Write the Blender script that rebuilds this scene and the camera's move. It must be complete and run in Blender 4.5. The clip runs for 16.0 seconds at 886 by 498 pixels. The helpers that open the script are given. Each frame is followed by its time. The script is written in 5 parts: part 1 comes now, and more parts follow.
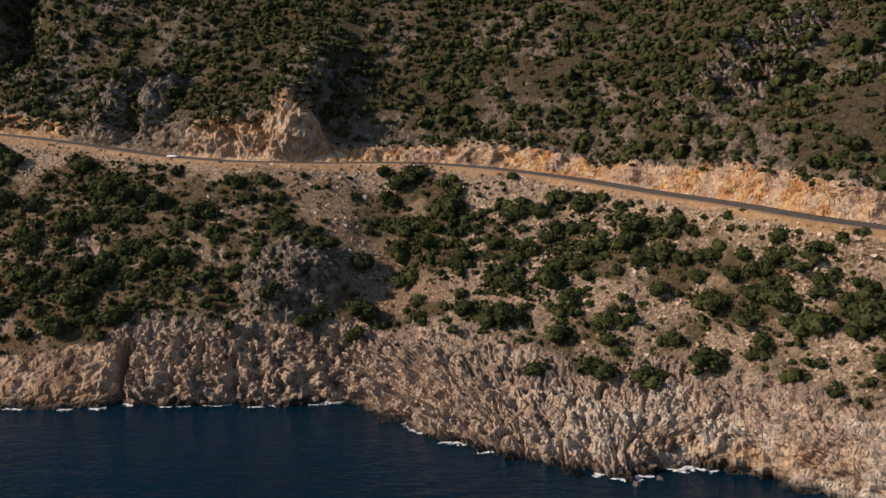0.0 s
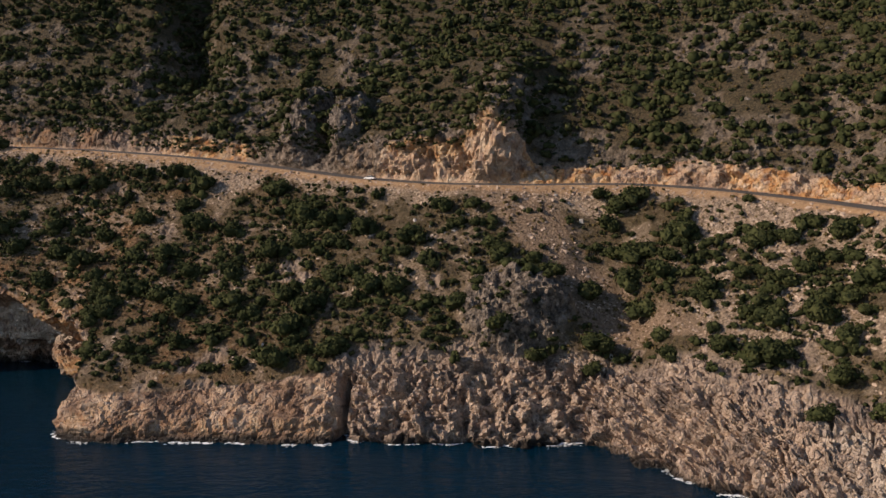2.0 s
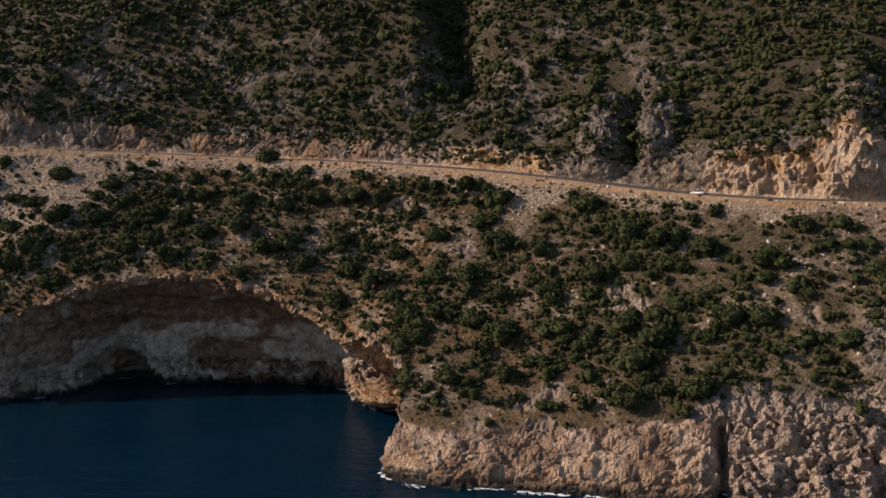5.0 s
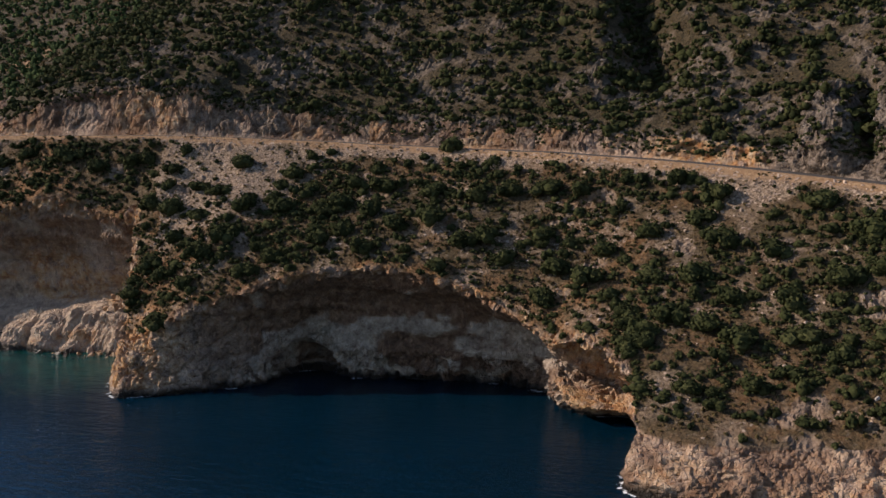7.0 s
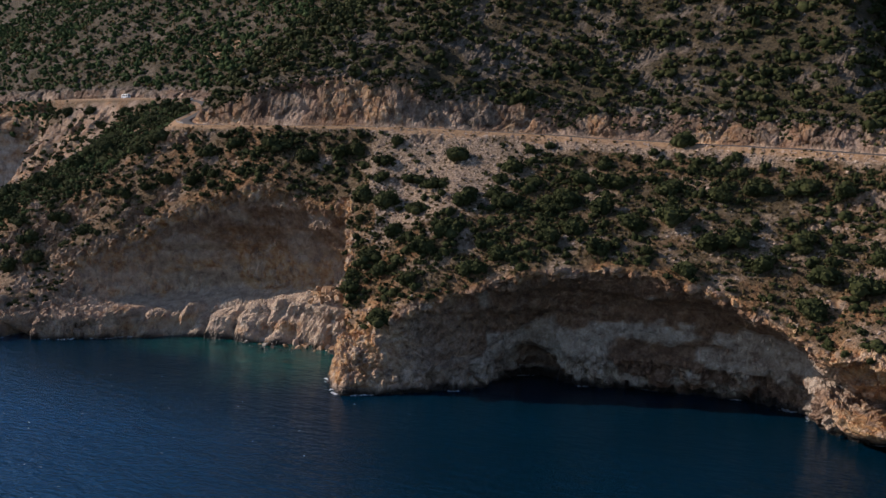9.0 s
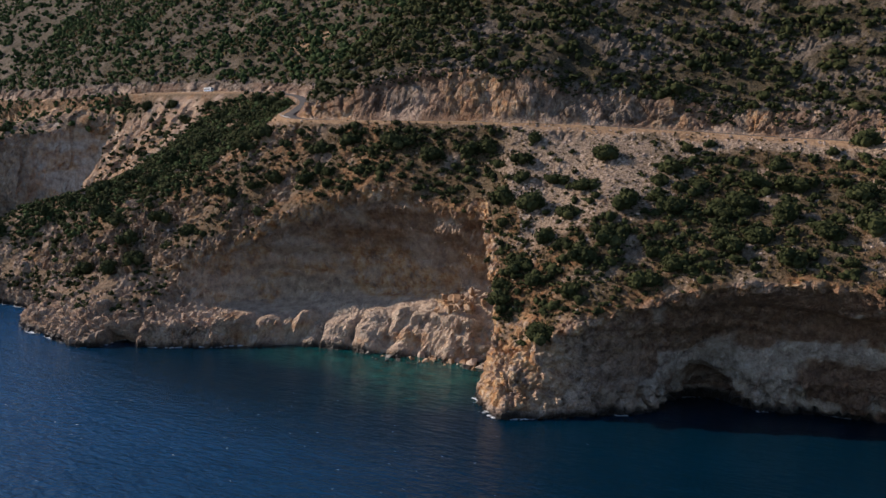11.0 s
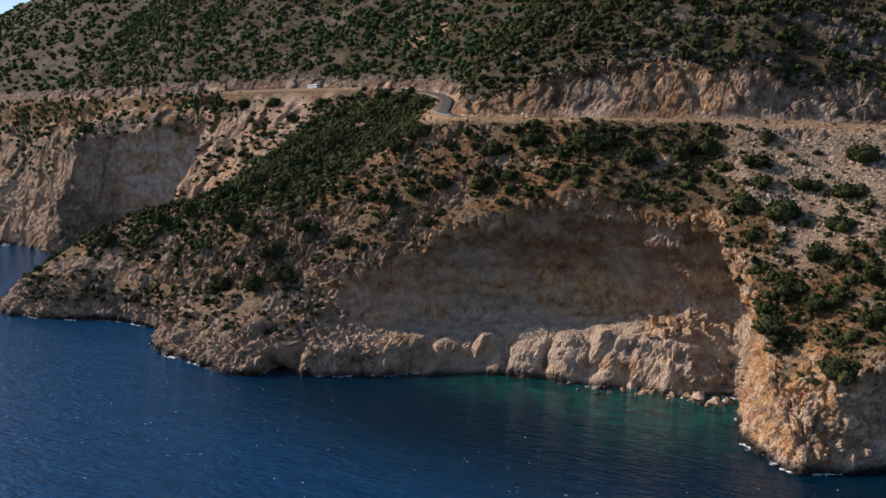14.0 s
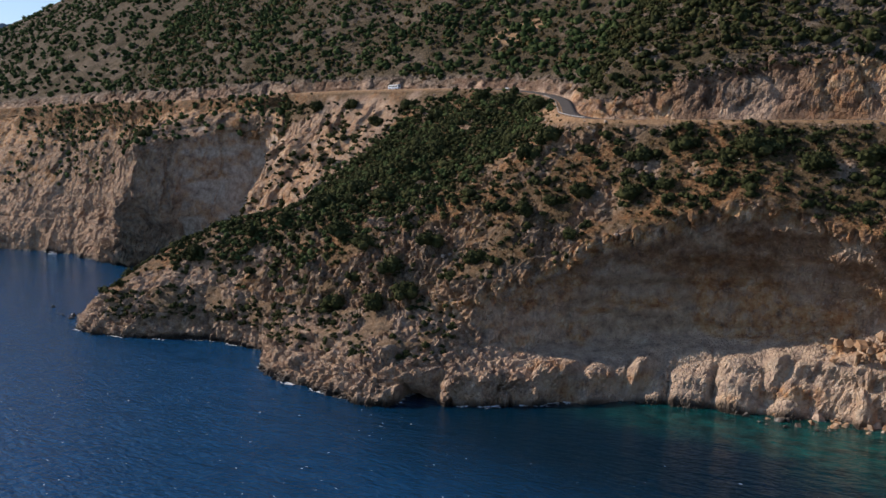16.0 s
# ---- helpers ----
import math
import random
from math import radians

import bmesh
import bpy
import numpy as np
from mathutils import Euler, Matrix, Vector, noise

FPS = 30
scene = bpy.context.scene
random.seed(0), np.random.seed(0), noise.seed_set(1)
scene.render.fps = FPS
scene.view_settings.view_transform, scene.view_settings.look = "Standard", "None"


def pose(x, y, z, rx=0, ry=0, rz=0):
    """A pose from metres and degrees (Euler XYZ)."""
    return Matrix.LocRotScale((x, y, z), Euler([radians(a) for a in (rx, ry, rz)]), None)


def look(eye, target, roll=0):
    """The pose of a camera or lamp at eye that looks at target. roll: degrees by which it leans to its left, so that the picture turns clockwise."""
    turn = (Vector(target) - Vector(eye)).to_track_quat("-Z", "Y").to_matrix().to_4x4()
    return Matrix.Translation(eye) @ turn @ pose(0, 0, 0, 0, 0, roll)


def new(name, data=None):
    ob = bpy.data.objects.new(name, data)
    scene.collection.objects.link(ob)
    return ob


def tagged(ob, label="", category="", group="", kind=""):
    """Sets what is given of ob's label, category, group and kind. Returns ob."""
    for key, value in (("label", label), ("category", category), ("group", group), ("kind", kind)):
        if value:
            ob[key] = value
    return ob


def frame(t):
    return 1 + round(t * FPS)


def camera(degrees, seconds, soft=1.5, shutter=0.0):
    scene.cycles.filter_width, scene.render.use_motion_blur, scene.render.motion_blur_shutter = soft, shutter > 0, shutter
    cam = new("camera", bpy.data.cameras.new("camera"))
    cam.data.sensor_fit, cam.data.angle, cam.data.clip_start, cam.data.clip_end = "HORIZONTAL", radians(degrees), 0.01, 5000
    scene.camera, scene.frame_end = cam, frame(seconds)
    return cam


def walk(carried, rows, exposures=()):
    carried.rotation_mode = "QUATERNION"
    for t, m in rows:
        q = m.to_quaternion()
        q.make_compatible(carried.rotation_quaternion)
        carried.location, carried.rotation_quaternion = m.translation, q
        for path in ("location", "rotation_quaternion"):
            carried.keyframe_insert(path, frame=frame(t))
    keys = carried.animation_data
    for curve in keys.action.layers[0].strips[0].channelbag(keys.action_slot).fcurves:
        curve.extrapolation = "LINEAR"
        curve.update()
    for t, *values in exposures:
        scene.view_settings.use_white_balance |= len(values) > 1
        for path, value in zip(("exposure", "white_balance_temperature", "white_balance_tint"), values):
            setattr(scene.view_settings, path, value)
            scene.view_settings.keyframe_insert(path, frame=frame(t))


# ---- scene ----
# ---- camera and flight ----
cam = camera(51.6, 16.0)
METRES, EYE, TILT, LEAN, TURN = 400.0, 79.6, -7.35, 1.0, 0.0
ROWS = [
    (0.0, 0.0, 0.0, 0.0, -0.0, 0.0, 0.0),
    (0.5, -0.0267, 0.0103, 0.0017, 1.2, 0.3, -0.03),
    (1.0, -0.0534, 0.0207, 0.0031, 2.41, 0.62, -0.08),
    (1.5, -0.0798, 0.0312, 0.0043, 3.78, 0.94, -0.16),
    (2.0, -0.1106, 0.0433, 0.0055, 5.45, 1.25, -0.27),
    (2.5, -0.1346, 0.0528, 0.0061, 6.77, 1.48, -0.38),
    (3.0, -0.165, 0.065, 0.0068, 8.43, 1.77, -0.51),
    (3.5, -0.1887, 0.0745, 0.0074, 9.78, 1.98, -0.64),
    (4.0, -0.2188, 0.0871, 0.0081, 11.52, 2.14, -0.91),
    (6.5, -0.3449, 0.116, 0.0114, 18.6, 1.62, -2.4),
    (7.0, -0.3727, 0.1175, 0.0118, 20.46, 1.34, -2.76),
    (7.5, -0.3947, 0.1172, 0.0116, 22.12, 1.1, -3.15),
    (8.0, -0.4215, 0.1183, 0.0112, 24.15, 0.94, -3.62),
    (8.5, -0.4466, 0.1189, 0.0108, 26.11, 0.77, -4.07),
    (9.0, -0.4798, 0.1229, 0.0096, 28.25, 0.58, -4.61),
    (11.5, -0.6485, 0.1393, 0.0115, 30.38, 0.12, -5.11),
    (12.0, -0.685, 0.1415, 0.0117, 30.64, 0.07, -5.12),
    (12.5, -0.7131, 0.143, 0.0115, 30.74, 0.06, -5.11),
    (13.0, -0.7561, 0.1444, 0.011, 30.83, 0.07, -5.08),
    (13.5, -0.7878, 0.1452, 0.0105, 30.91, 0.07, -5.06),
    (14.0, -0.8258, 0.146, 0.0103, 30.99, 0.05, -4.96),
    (14.5, -0.8614, 0.1467, 0.0106, 31.05, 0.03, -4.88),
    (15.0, -0.906, 0.1476, 0.0115, 31.15, 0.05, -4.8),
    (15.5, -0.936, 0.1482, 0.0122, 31.21, 0.05, -4.77),
    (16.0, -0.9781, 0.1494, 0.0132, 31.31, 0.06, -4.7),
]
walk(cam, [(t, pose(0, 0, EYE, TILT, LEAN, TURN) @ pose(METRES * x, METRES * y, METRES * z, 90 + pitch, roll, yaw)) for t, x, y, z, yaw, pitch, roll in ROWS],
     exposures=[(0.0, 0.14, 6300, 16), (4.0, 0.14, 6150, 17), (7.0, 0.04, 5950, 17), (9.0, 0.10, 5680, 17), (12.0, 0.26, 5750, 16), (16.0, 0.18, 5750, 15)])

# ---- world, sun, exposure ----
SUN_TO = Vector((-1.0, -0.24, 0.64)).normalized()
world = bpy.data.worlds.new("sky")
scene.world = world
world.use_nodes = True
wn = world.node_tree
sky = wn.nodes.new("ShaderNodeTexSky")
sky.sky_type = "NISHITA"
sky.sun_disc = False
sky.sun_elevation = math.asin(SUN_TO.z)
sky.sun_rotation = math.atan2(SUN_TO.x, SUN_TO.y)
sky.air_density, sky.dust_density, sky.ozone_density = 1.2, 0.5, 2.0
wn.links.new(sky.outputs[0], wn.nodes["Background"].inputs["Color"])
wn.nodes["Background"].inputs["Strength"].default_value = 0.104
sun_data = bpy.data.lights.new("sun", "SUN")
sun_data.energy, sun_data.angle, sun_data.color = 4.6, radians(0.6), (1.0, 0.82, 0.61)
sun = new("sun", sun_data)
sun.matrix_world = look(SUN_TO * 500, (0, 0, 0))


# ---- vector noise ----
def hash01(ix, iy, iz, seed):
    h = (ix.astype(np.int64) * 374761393 + iy.astype(np.int64) * 668265263 + iz.astype(np.int64) * 2147483647 + seed * 1274126177) & 0xFFFFFFFF
    h = ((h ^ (h >> 13)) * 1274126177) & 0xFFFFFFFF
    h = ((h ^ (h >> 15)) * 2246822519) & 0xFFFFFFFF
    return ((h ^ (h >> 16)) & 0xFFFFFF) / float(0x1000000)


def vnoise(p, scale, seed=0):
    """Value noise, -1 to 1; p is (n, 3), scale is the size of a lump in metres."""
    q = p / np.asarray(scale, float)
    i = np.floor(q)
    f = q - i
    f = f * f * (3 - 2 * f)
    i = i.astype(np.int64)
    out = 0
    for dx in (0, 1):
        for dy in (0, 1):
            for dz in (0, 1):
                w = (f[:, 0] if dx else 1 - f[:, 0]) * (f[:, 1] if dy else 1 - f[:, 1]) * (f[:, 2] if dz else 1 - f[:, 2])
                out = out + w * hash01(i[:, 0] + dx, i[:, 1] + dy, i[:, 2] + dz, seed)
    return out * 2 - 1


def fbm(p, scale, octaves=4, seed=0):
    scale = np.asarray(scale, float)
    return sum(vnoise(p, scale / 2 ** k, seed + k) * 0.5 ** k for k in range(octaves)) / 1.6


def worley(p, scale, seed=0):
    """Distances to the two nearest cell points, the nearest cell's random value, and a tilted facet in that cell."""
    q = p / np.asarray(scale, float)
    i = np.floor(q).astype(np.int64)
    n = len(q)
    f1, f2, r, facet = np.full(n, 9.0), np.full(n, 9.0), np.zeros(n), np.zeros(n)
    for dx in (-1, 0, 1):
        for dy in (-1, 0, 1):
            for dz in (-1, 0, 1):
                c = i + (dx, dy, dz)
                k = [hash01(c[:, 0], c[:, 1], c[:, 2], seed + j) for j in range(3)]
                off = [q[:, j] - c[:, j] - k[j] for j in range(3)]
                d = np.sqrt(off[0] ** 2 + off[1] ** 2 + off[2] ** 2)
                near = d < f1
                f2 = np.where(near, f1, np.minimum(f2, d))
                r = np.where(near, (k[0] * 7.31 + k[1] * 3.17) % 1.0, r)
                facet = np.where(near, sum(((k[j] * 13.7) % 1.0 - 0.5) * off[j] for j in range(3)), facet)
                f1 = np.where(near, d, f1)
    return f1, f2, r, facet


def sstep(a, b, x):
    t = np.clip((x - a) / (b - a), 0, 1)
    return t * t * (3 - 2 * t)


def bump_at(x, y, cx, cy, rx, ry):
    """1 at a plan centre, falling to 0 at the ellipse."""
    return np.clip(1 - ((x - cx) / rx) ** 2 - ((y - cy) / ry) ** 2, 0, 1)


# ---- material nodes ----
class Nodes:
    def __init__(self, name):
        self.mat = bpy.data.materials.new(name)
        self.mat.use_nodes = True
        self.t = self.mat.node_tree
        self.bsdf = self.t.nodes["Principled BSDF"]

    def node(self, kind, **values):
        n = self.t.nodes.new("ShaderNode" + kind)
        for key, v in values.items():
            n.inputs[key].default_value = v
        return n

    def link(self, a, b):
        self.t.links.new(a, b)

    def coords(self, stretch=(1, 1, 1), space="Object"):
        c, m = self.node("TexCoord"), self.node("Mapping")
        m.inputs["Scale"].default_value = stretch
        self.link(c.outputs[space], m.inputs["Vector"])
        return m.outputs[0]

    def noise(self, size, detail=6.0, rough=0.6, vec=None):
        n = self.node("TexNoise", Scale=1.0 / size, Detail=detail, Roughness=rough)
        self.link(vec or self.coords(), n.inputs["Vector"])
        return n.outputs["Fac"]

    def ramp(self, fac, stops):
        r = self.node("ValToRGB")
        while len(r.color_ramp.elements) < len(stops):
            r.color_ramp.elements.new(0.5)
        for e, (p, c) in zip(r.color_ramp.elements, stops):
            e.position = p
            e.color = (c, c, c, 1) if isinstance(c, (int, float)) else (*c, 1)
        self.link(fac, r.inputs["Fac"])
        return r.outputs["Color"]

    def mix(self, fac, a, b, mode="MIX"):
        m = self.t.nodes.new("ShaderNodeMix")
        m.data_type, m.blend_type = "RGBA", mode
        for sock, v in ((m.inputs[0], fac), (m.inputs[6], a), (m.inputs[7], b)):
            if isinstance(v, bpy.types.NodeSocket):
                self.link(v, sock)
            elif isinstance(v, tuple):
                sock.default_value = (*v, 1)
            else:
                sock.default_value = v
        return m.outputs[2]

    def math(self, op, a, b=0.0):
        m = self.t.nodes.new("ShaderNodeMath")
        m.operation = op
        for sock, v in zip(m.inputs, (a, b)):
            if isinstance(v, bpy.types.NodeSocket):
                self.link(v, sock)
            else:
                sock.default_value = v
        return m.outputs[0]

    def attr(self, name):
        a = self.node("Attribute")
        a.attribute_name = name
        return a.outputs["Fac"]

    def finish(self, colour, rough=0.9, bump=None, strength=0.5, distance=0.2, specular=0.2):
        if isinstance(colour, tuple):
            self.bsdf.inputs["Base Color"].default_value = (*colour, 1)
        else:
            self.link(colour, self.bsdf.inputs["Base Color"])
        if isinstance(rough, bpy.types.NodeSocket):
            self.link(rough, self.bsdf.inputs["Roughness"])
        else:
            self.bsdf.inputs["Roughness"].default_value = rough
        self.bsdf.inputs["Specular IOR Level"].default_value = specular
        if bump is not None:
            b = self.node("Bump", Strength=strength, Distance=distance)
            self.link(bump, b.inputs["Height"])
            self.link(b.outputs[0], self.bsdf.inputs["Normal"])
        return self.mat


def rock_colour(n):
    """Weathered limestone: warm pinkish grey with pale scars, dark crevices and lichen."""
    big = n.noise(7.0, 6, 0.65)
    fine = n.noise(0.7, 9, 0.75)
    streak = n.noise(2.2, 6, 0.65, n.coords((1, 1, 0.4)))
    c = n.ramp(big, [(0.34, (0.14, 0.108, 0.090)), (0.45, (0.365, 0.262, 0.195)), (0.56, (0.52, 0.378, 0.272)), (0.70, (0.66, 0.50, 0.375))])
    c = n.mix(n.ramp(fine, [(0.50, 0.0), (0.64, 0.55)]), c, (0.69, 0.55, 0.42))
    c = n.mix(n.ramp(fine, [(0.36, 0.75), (0.46, 0.0)]), c, (0.090, 0.070, 0.058))
    c = n.mix(n.ramp(streak, [(0.54, 0.0), (0.70, 0.5)]), c, (0.10, 0.088, 0.080))
    return c, fine


def cracks(n, size, stretch=(1, 1, 0.6)):
    v = n.node("TexVoronoi", Scale=1.0 / size)
    v.feature = "DISTANCE_TO_EDGE"
    n.link(n.coords(stretch), v.inputs["Vector"])
    return n.math("MINIMUM", v.outputs["Distance"], 0.18)


def ground_material():
    n = Nodes("limestone_slope")
    rock, fine = rock_colour(n)
    weathered = n.ramp(n.noise(2.2, 8, 0.7), [(0.38, (0.046, 0.037, 0.029)), (0.5, (0.168, 0.134, 0.104)), (0.62, (0.33, 0.262, 0.20))])
    rock = n.mix(n.attr("grey"), rock, weathered)
    stain = n.ramp(n.noise(3.5, 7, 0.7), [(0.36, (0.29, 0.115, 0.040)), (0.46, (0.50, 0.255, 0.100)), (0.55, (0.60, 0.375, 0.180)), (0.66, (0.66, 0.51, 0.345))])
    orange = n.math("MULTIPLY", n.attr("orange"), n.ramp(n.noise(4.0, 6, 0.65), [(0.40, 0.15), (0.54, 1.0)]))
    rock = n.mix(orange, rock, stain)
    pale = n.ramp(n.noise(4.0, 8, 0.72), [(0.36, (0.25, 0.182, 0.140)), (0.48, (0.50, 0.41, 0.325)), (0.62, (0.70, 0.61, 0.50))])
    rock = n.mix(n.attr("pale"), rock, pale)
    # Brown rock tone; in the caves it also paints in part of the shade.
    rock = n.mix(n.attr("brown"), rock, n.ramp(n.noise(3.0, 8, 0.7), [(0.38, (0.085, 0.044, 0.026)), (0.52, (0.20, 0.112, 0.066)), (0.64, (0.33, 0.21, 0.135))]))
    soil = n.ramp(n.noise(2.6, 9, 0.75), [(0.38, (0.045, 0.032, 0.019)), (0.47, (0.125, 0.085, 0.046)), (0.54, (0.22, 0.148, 0.082)), (0.62, (0.36, 0.29, 0.21))])
    herb = n.ramp(n.noise(1.1, 8, 0.75), [(0.46, 0.0), (0.54, 0.85)])
    soil = n.mix(herb, soil, n.ramp(n.noise(0.45, 5), [(0.38, (0.026, 0.022, 0.010)), (0.62, (0.13, 0.100, 0.046))]))
    thicket = n.math("MULTIPLY", n.attr("hill"), n.ramp(n.noise(2.6, 8, 0.7), [(0.41, 0.0), (0.48, 0.92)]))
    thicket = n.math("ADD", thicket, n.math("MAXIMUM", n.math("SUBTRACT", n.attr("hill"), 1.0), 0.0))
    soil = n.mix(thicket, soil, n.ramp(n.noise(1.1, 7, 0.75), [(0.40, (0.026, 0.024, 0.012)), (0.50, (0.066, 0.052, 0.027)), (0.62, (0.150, 0.108, 0.060))]))
    earth = n.ramp(n.noise(1.8, 8, 0.75), [(0.38, (0.085, 0.038, 0.016)), (0.50, (0.27, 0.125, 0.048)), (0.62, (0.43, 0.26, 0.125))])
    soil = n.mix(n.math("MULTIPLY", orange, n.ramp(n.noise(1.5, 8, 0.75), [(0.42, 0.45), (0.55, 1.0)])), soil, earth)
    scree = n.ramp(n.noise(0.9, 9, 0.78), [(0.38, (0.10, 0.072, 0.050)), (0.5, (0.32, 0.228, 0.15)), (0.62, (0.57, 0.44, 0.315))])
    g = n.mix(n.attr("scree"), soil, scree)
    c = n.mix(n.attr("rock"), g, rock)
    gravel = n.ramp(n.noise(0.8, 9, 0.78), [(0.38, (0.085, 0.056, 0.036)), (0.5, (0.23, 0.155, 0.098)), (0.62, (0.40, 0.29, 0.195))])
    c = n.mix(n.attr("slide"), c, gravel)
    dust = n.ramp(n.noise(1.6, 6, 0.7), [(0.3, (0.22, 0.125, 0.062)), (0.7, (0.44, 0.29, 0.16))])
    c = n.mix(n.attr("verge"), c, dust)
    c = n.mix(n.attr("wet"), c, (0.035, 0.028, 0.022))
    split = n.math("ADD", n.math("MULTIPLY", cracks(n, 1.5), 4.0), n.math("MULTIPLY", cracks(n, 0.55, (1, 1, 0.8)), 1.2))
    h = n.math("ADD", n.math("MULTIPLY", fine, 0.9), n.math("MULTIPLY", split, n.attr("rock")))
    clump = n.math("MULTIPLY", n.noise(1.4, 5, 0.6), n.math("SUBTRACT", 1.0, n.attr("rock")))
    h = n.math("ADD", h, n.math("MULTIPLY", clump, n.math("MULTIPLY", n.math("SUBTRACT", 1.0, n.attr("verge")), 2.6)))
    rough = n.ramp(n.attr("wet"), [(0, 0.92), (1, 0.35)])
    return n.finish(c, rough, h, 1.0, 0.7)


def leaf_material(name, dark, mid, light):
    n = Nodes(name)
    info = n.node("ObjectInfo")
    geo = n.node("NewGeometry")
    r = n.math("ADD", n.math("MULTIPLY", geo.outputs["Random Per Island"], 0.6), n.math("MULTIPLY", n.noise(7.0, 3), 0.5))
    r = n.math("ADD", r, n.math("MULTIPLY", info.outputs["Random"], 0.15))
    tuft = n.noise(0.5, 4, 0.6)
    r = n.math("ADD", r, n.math("MULTIPLY", n.math("SUBTRACT", tuft, 0.5), 0.9))
    c = n.ramp(r, [(0.2, dark), (0.55, mid), (0.95, light)])
    return n.finish(c, 0.95, tuft, 0.9, 0.45, 0.05)


def plain(name, colour, rough=0.6, metallic=0.0, grain=0.15, size=0.3):
    n = Nodes(name)
    v = n.noise(size, 6)
    c = n.mix(n.ramp(v, [(0.3, 0.0), (0.7, 1.0)]), tuple(x * (1 - grain) for x in colour), tuple(min(1, x * (1 + grain)) for x in colour))
    n.bsdf.inputs["Metallic"].default_value = metallic
    return n.finish(c, rough, v, 0.2, 0.02, 0.4)


def sea_material():
    n = Nodes("sea_water")
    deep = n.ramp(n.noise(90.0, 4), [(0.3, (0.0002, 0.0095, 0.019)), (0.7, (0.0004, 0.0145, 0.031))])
    # Brighter blue puts the sun glitter of the western water into the colour.
    glitter_blue = n.ramp(n.noise(14.0, 5, 0.6, n.coords((1.0, 2.0, 1))), [(0.3, (0.006, 0.048, 0.130)), (0.7, (0.018, 0.088, 0.215))])
    deep = n.mix(n.attr("glitter_chop"), deep, glitter_blue)
    bed = n.ramp(n.noise(7.0, 5, 0.65), [(0.40, (0.004, 0.024, 0.024)), (0.48, (0.004, 0.044, 0.043)), (0.60, (0.007, 0.066, 0.060)), (0.72, (0.016, 0.105, 0.086))])
    c = n.mix(n.attr("shoal"), deep, bed)
    swell = n.noise(11.0, 3, 0.5, n.coords((1.0, 2.4, 1)))
    chop = n.noise(3.4, 3, 0.6, n.coords((1.0, 1.7, 1)))
    h = n.math("ADD", n.math("MULTIPLY", swell, 0.9), n.math("MULTIPLY", chop, n.math("ADD", n.math("MULTIPLY", n.attr("glitter_chop"), 2.4), 0.7)))
    return n.finish(c, 0.07, h, 0.6, 1.0, 0.11)


GROUND = ground_material()
LEAF = leaf_material("maquis_leaves", (0.018, 0.022, 0.009), (0.038, 0.044, 0.0165), (0.066, 0.069, 0.027))
# Greener leaves of the headland; on the far hill they stand for haze.
FRESH_HAZED = leaf_material("fresh_and_hazed_leaves", (0.020, 0.032, 0.012), (0.046, 0.068, 0.024), (0.088, 0.112, 0.042))
DRY = leaf_material("dry_brush_leaves", (0.035, 0.026, 0.012), (0.095, 0.072, 0.030), (0.17, 0.125, 0.055))
WOOD = plain("shrub_wood", (0.12, 0.085, 0.055), 0.9)
ASPHALT = plain("old_asphalt", (0.064, 0.055, 0.046), 0.9, 0, 0.3, 1.5)
VERGE = plain("dusty_verge", (0.36, 0.25, 0.15), 0.95, 0, 0.35, 1.2)
WHITE = plain("white_paint", (0.80, 0.80, 0.78), 0.35, 0, 0.04)
LINE = plain("worn_road_paint", (0.55, 0.54, 0.50), 0.8, 0, 0.3, 0.4)
BLUE = plain("blue_paint", (0.10, 0.20, 0.45), 0.35, 0, 0.1)
GLASS = plain("dark_window_glass", (0.03, 0.035, 0.04), 0.08, 0, 0.1)
RUBBER = plain("black_rubber", (0.025, 0.025, 0.025), 0.8)
STEEL = plain("galvanised_steel", (0.30, 0.30, 0.30), 0.6, 0.4)
SEA = sea_material()


def stone_material():
    n = Nodes("limestone_block")
    c, fine = rock_colour(n)
    info = n.node("ObjectInfo")
    geo = n.node("NewGeometry")
    r = n.math("ADD", n.math("MULTIPLY", info.outputs["Random"], 0.4), n.math("MULTIPLY", geo.outputs["Random Per Island"], 0.6))
    c = n.mix(n.ramp(r, [(0.35, 0.0), (0.95, 0.5)]), c, (0.45, 0.35, 0.26))
    c = n.mix(n.ramp(r, [(0.1, 0.7), (0.4, 0.0)]), c, (0.16, 0.115, 0.08))
    return n.finish(c, 0.92, fine, 0.7, 0.15)


STONE = stone_material()


def lichen_material():
    n = Nodes("lichened_limestone")
    geo = n.node("NewGeometry")
    v = n.noise(1.4, 8, 0.7)
    c = n.ramp(v, [(0.36, (0.045, 0.040, 0.034)), (0.5, (0.16, 0.138, 0.115)), (0.64, (0.30, 0.255, 0.21))])
    c = n.mix(n.math("MULTIPLY", geo.outputs["Random Per Island"], 0.5), c, (0.20, 0.16, 0.12))
    return n.finish(c, 0.95, v, 0.8, 0.2)


LICHEN = lichen_material()


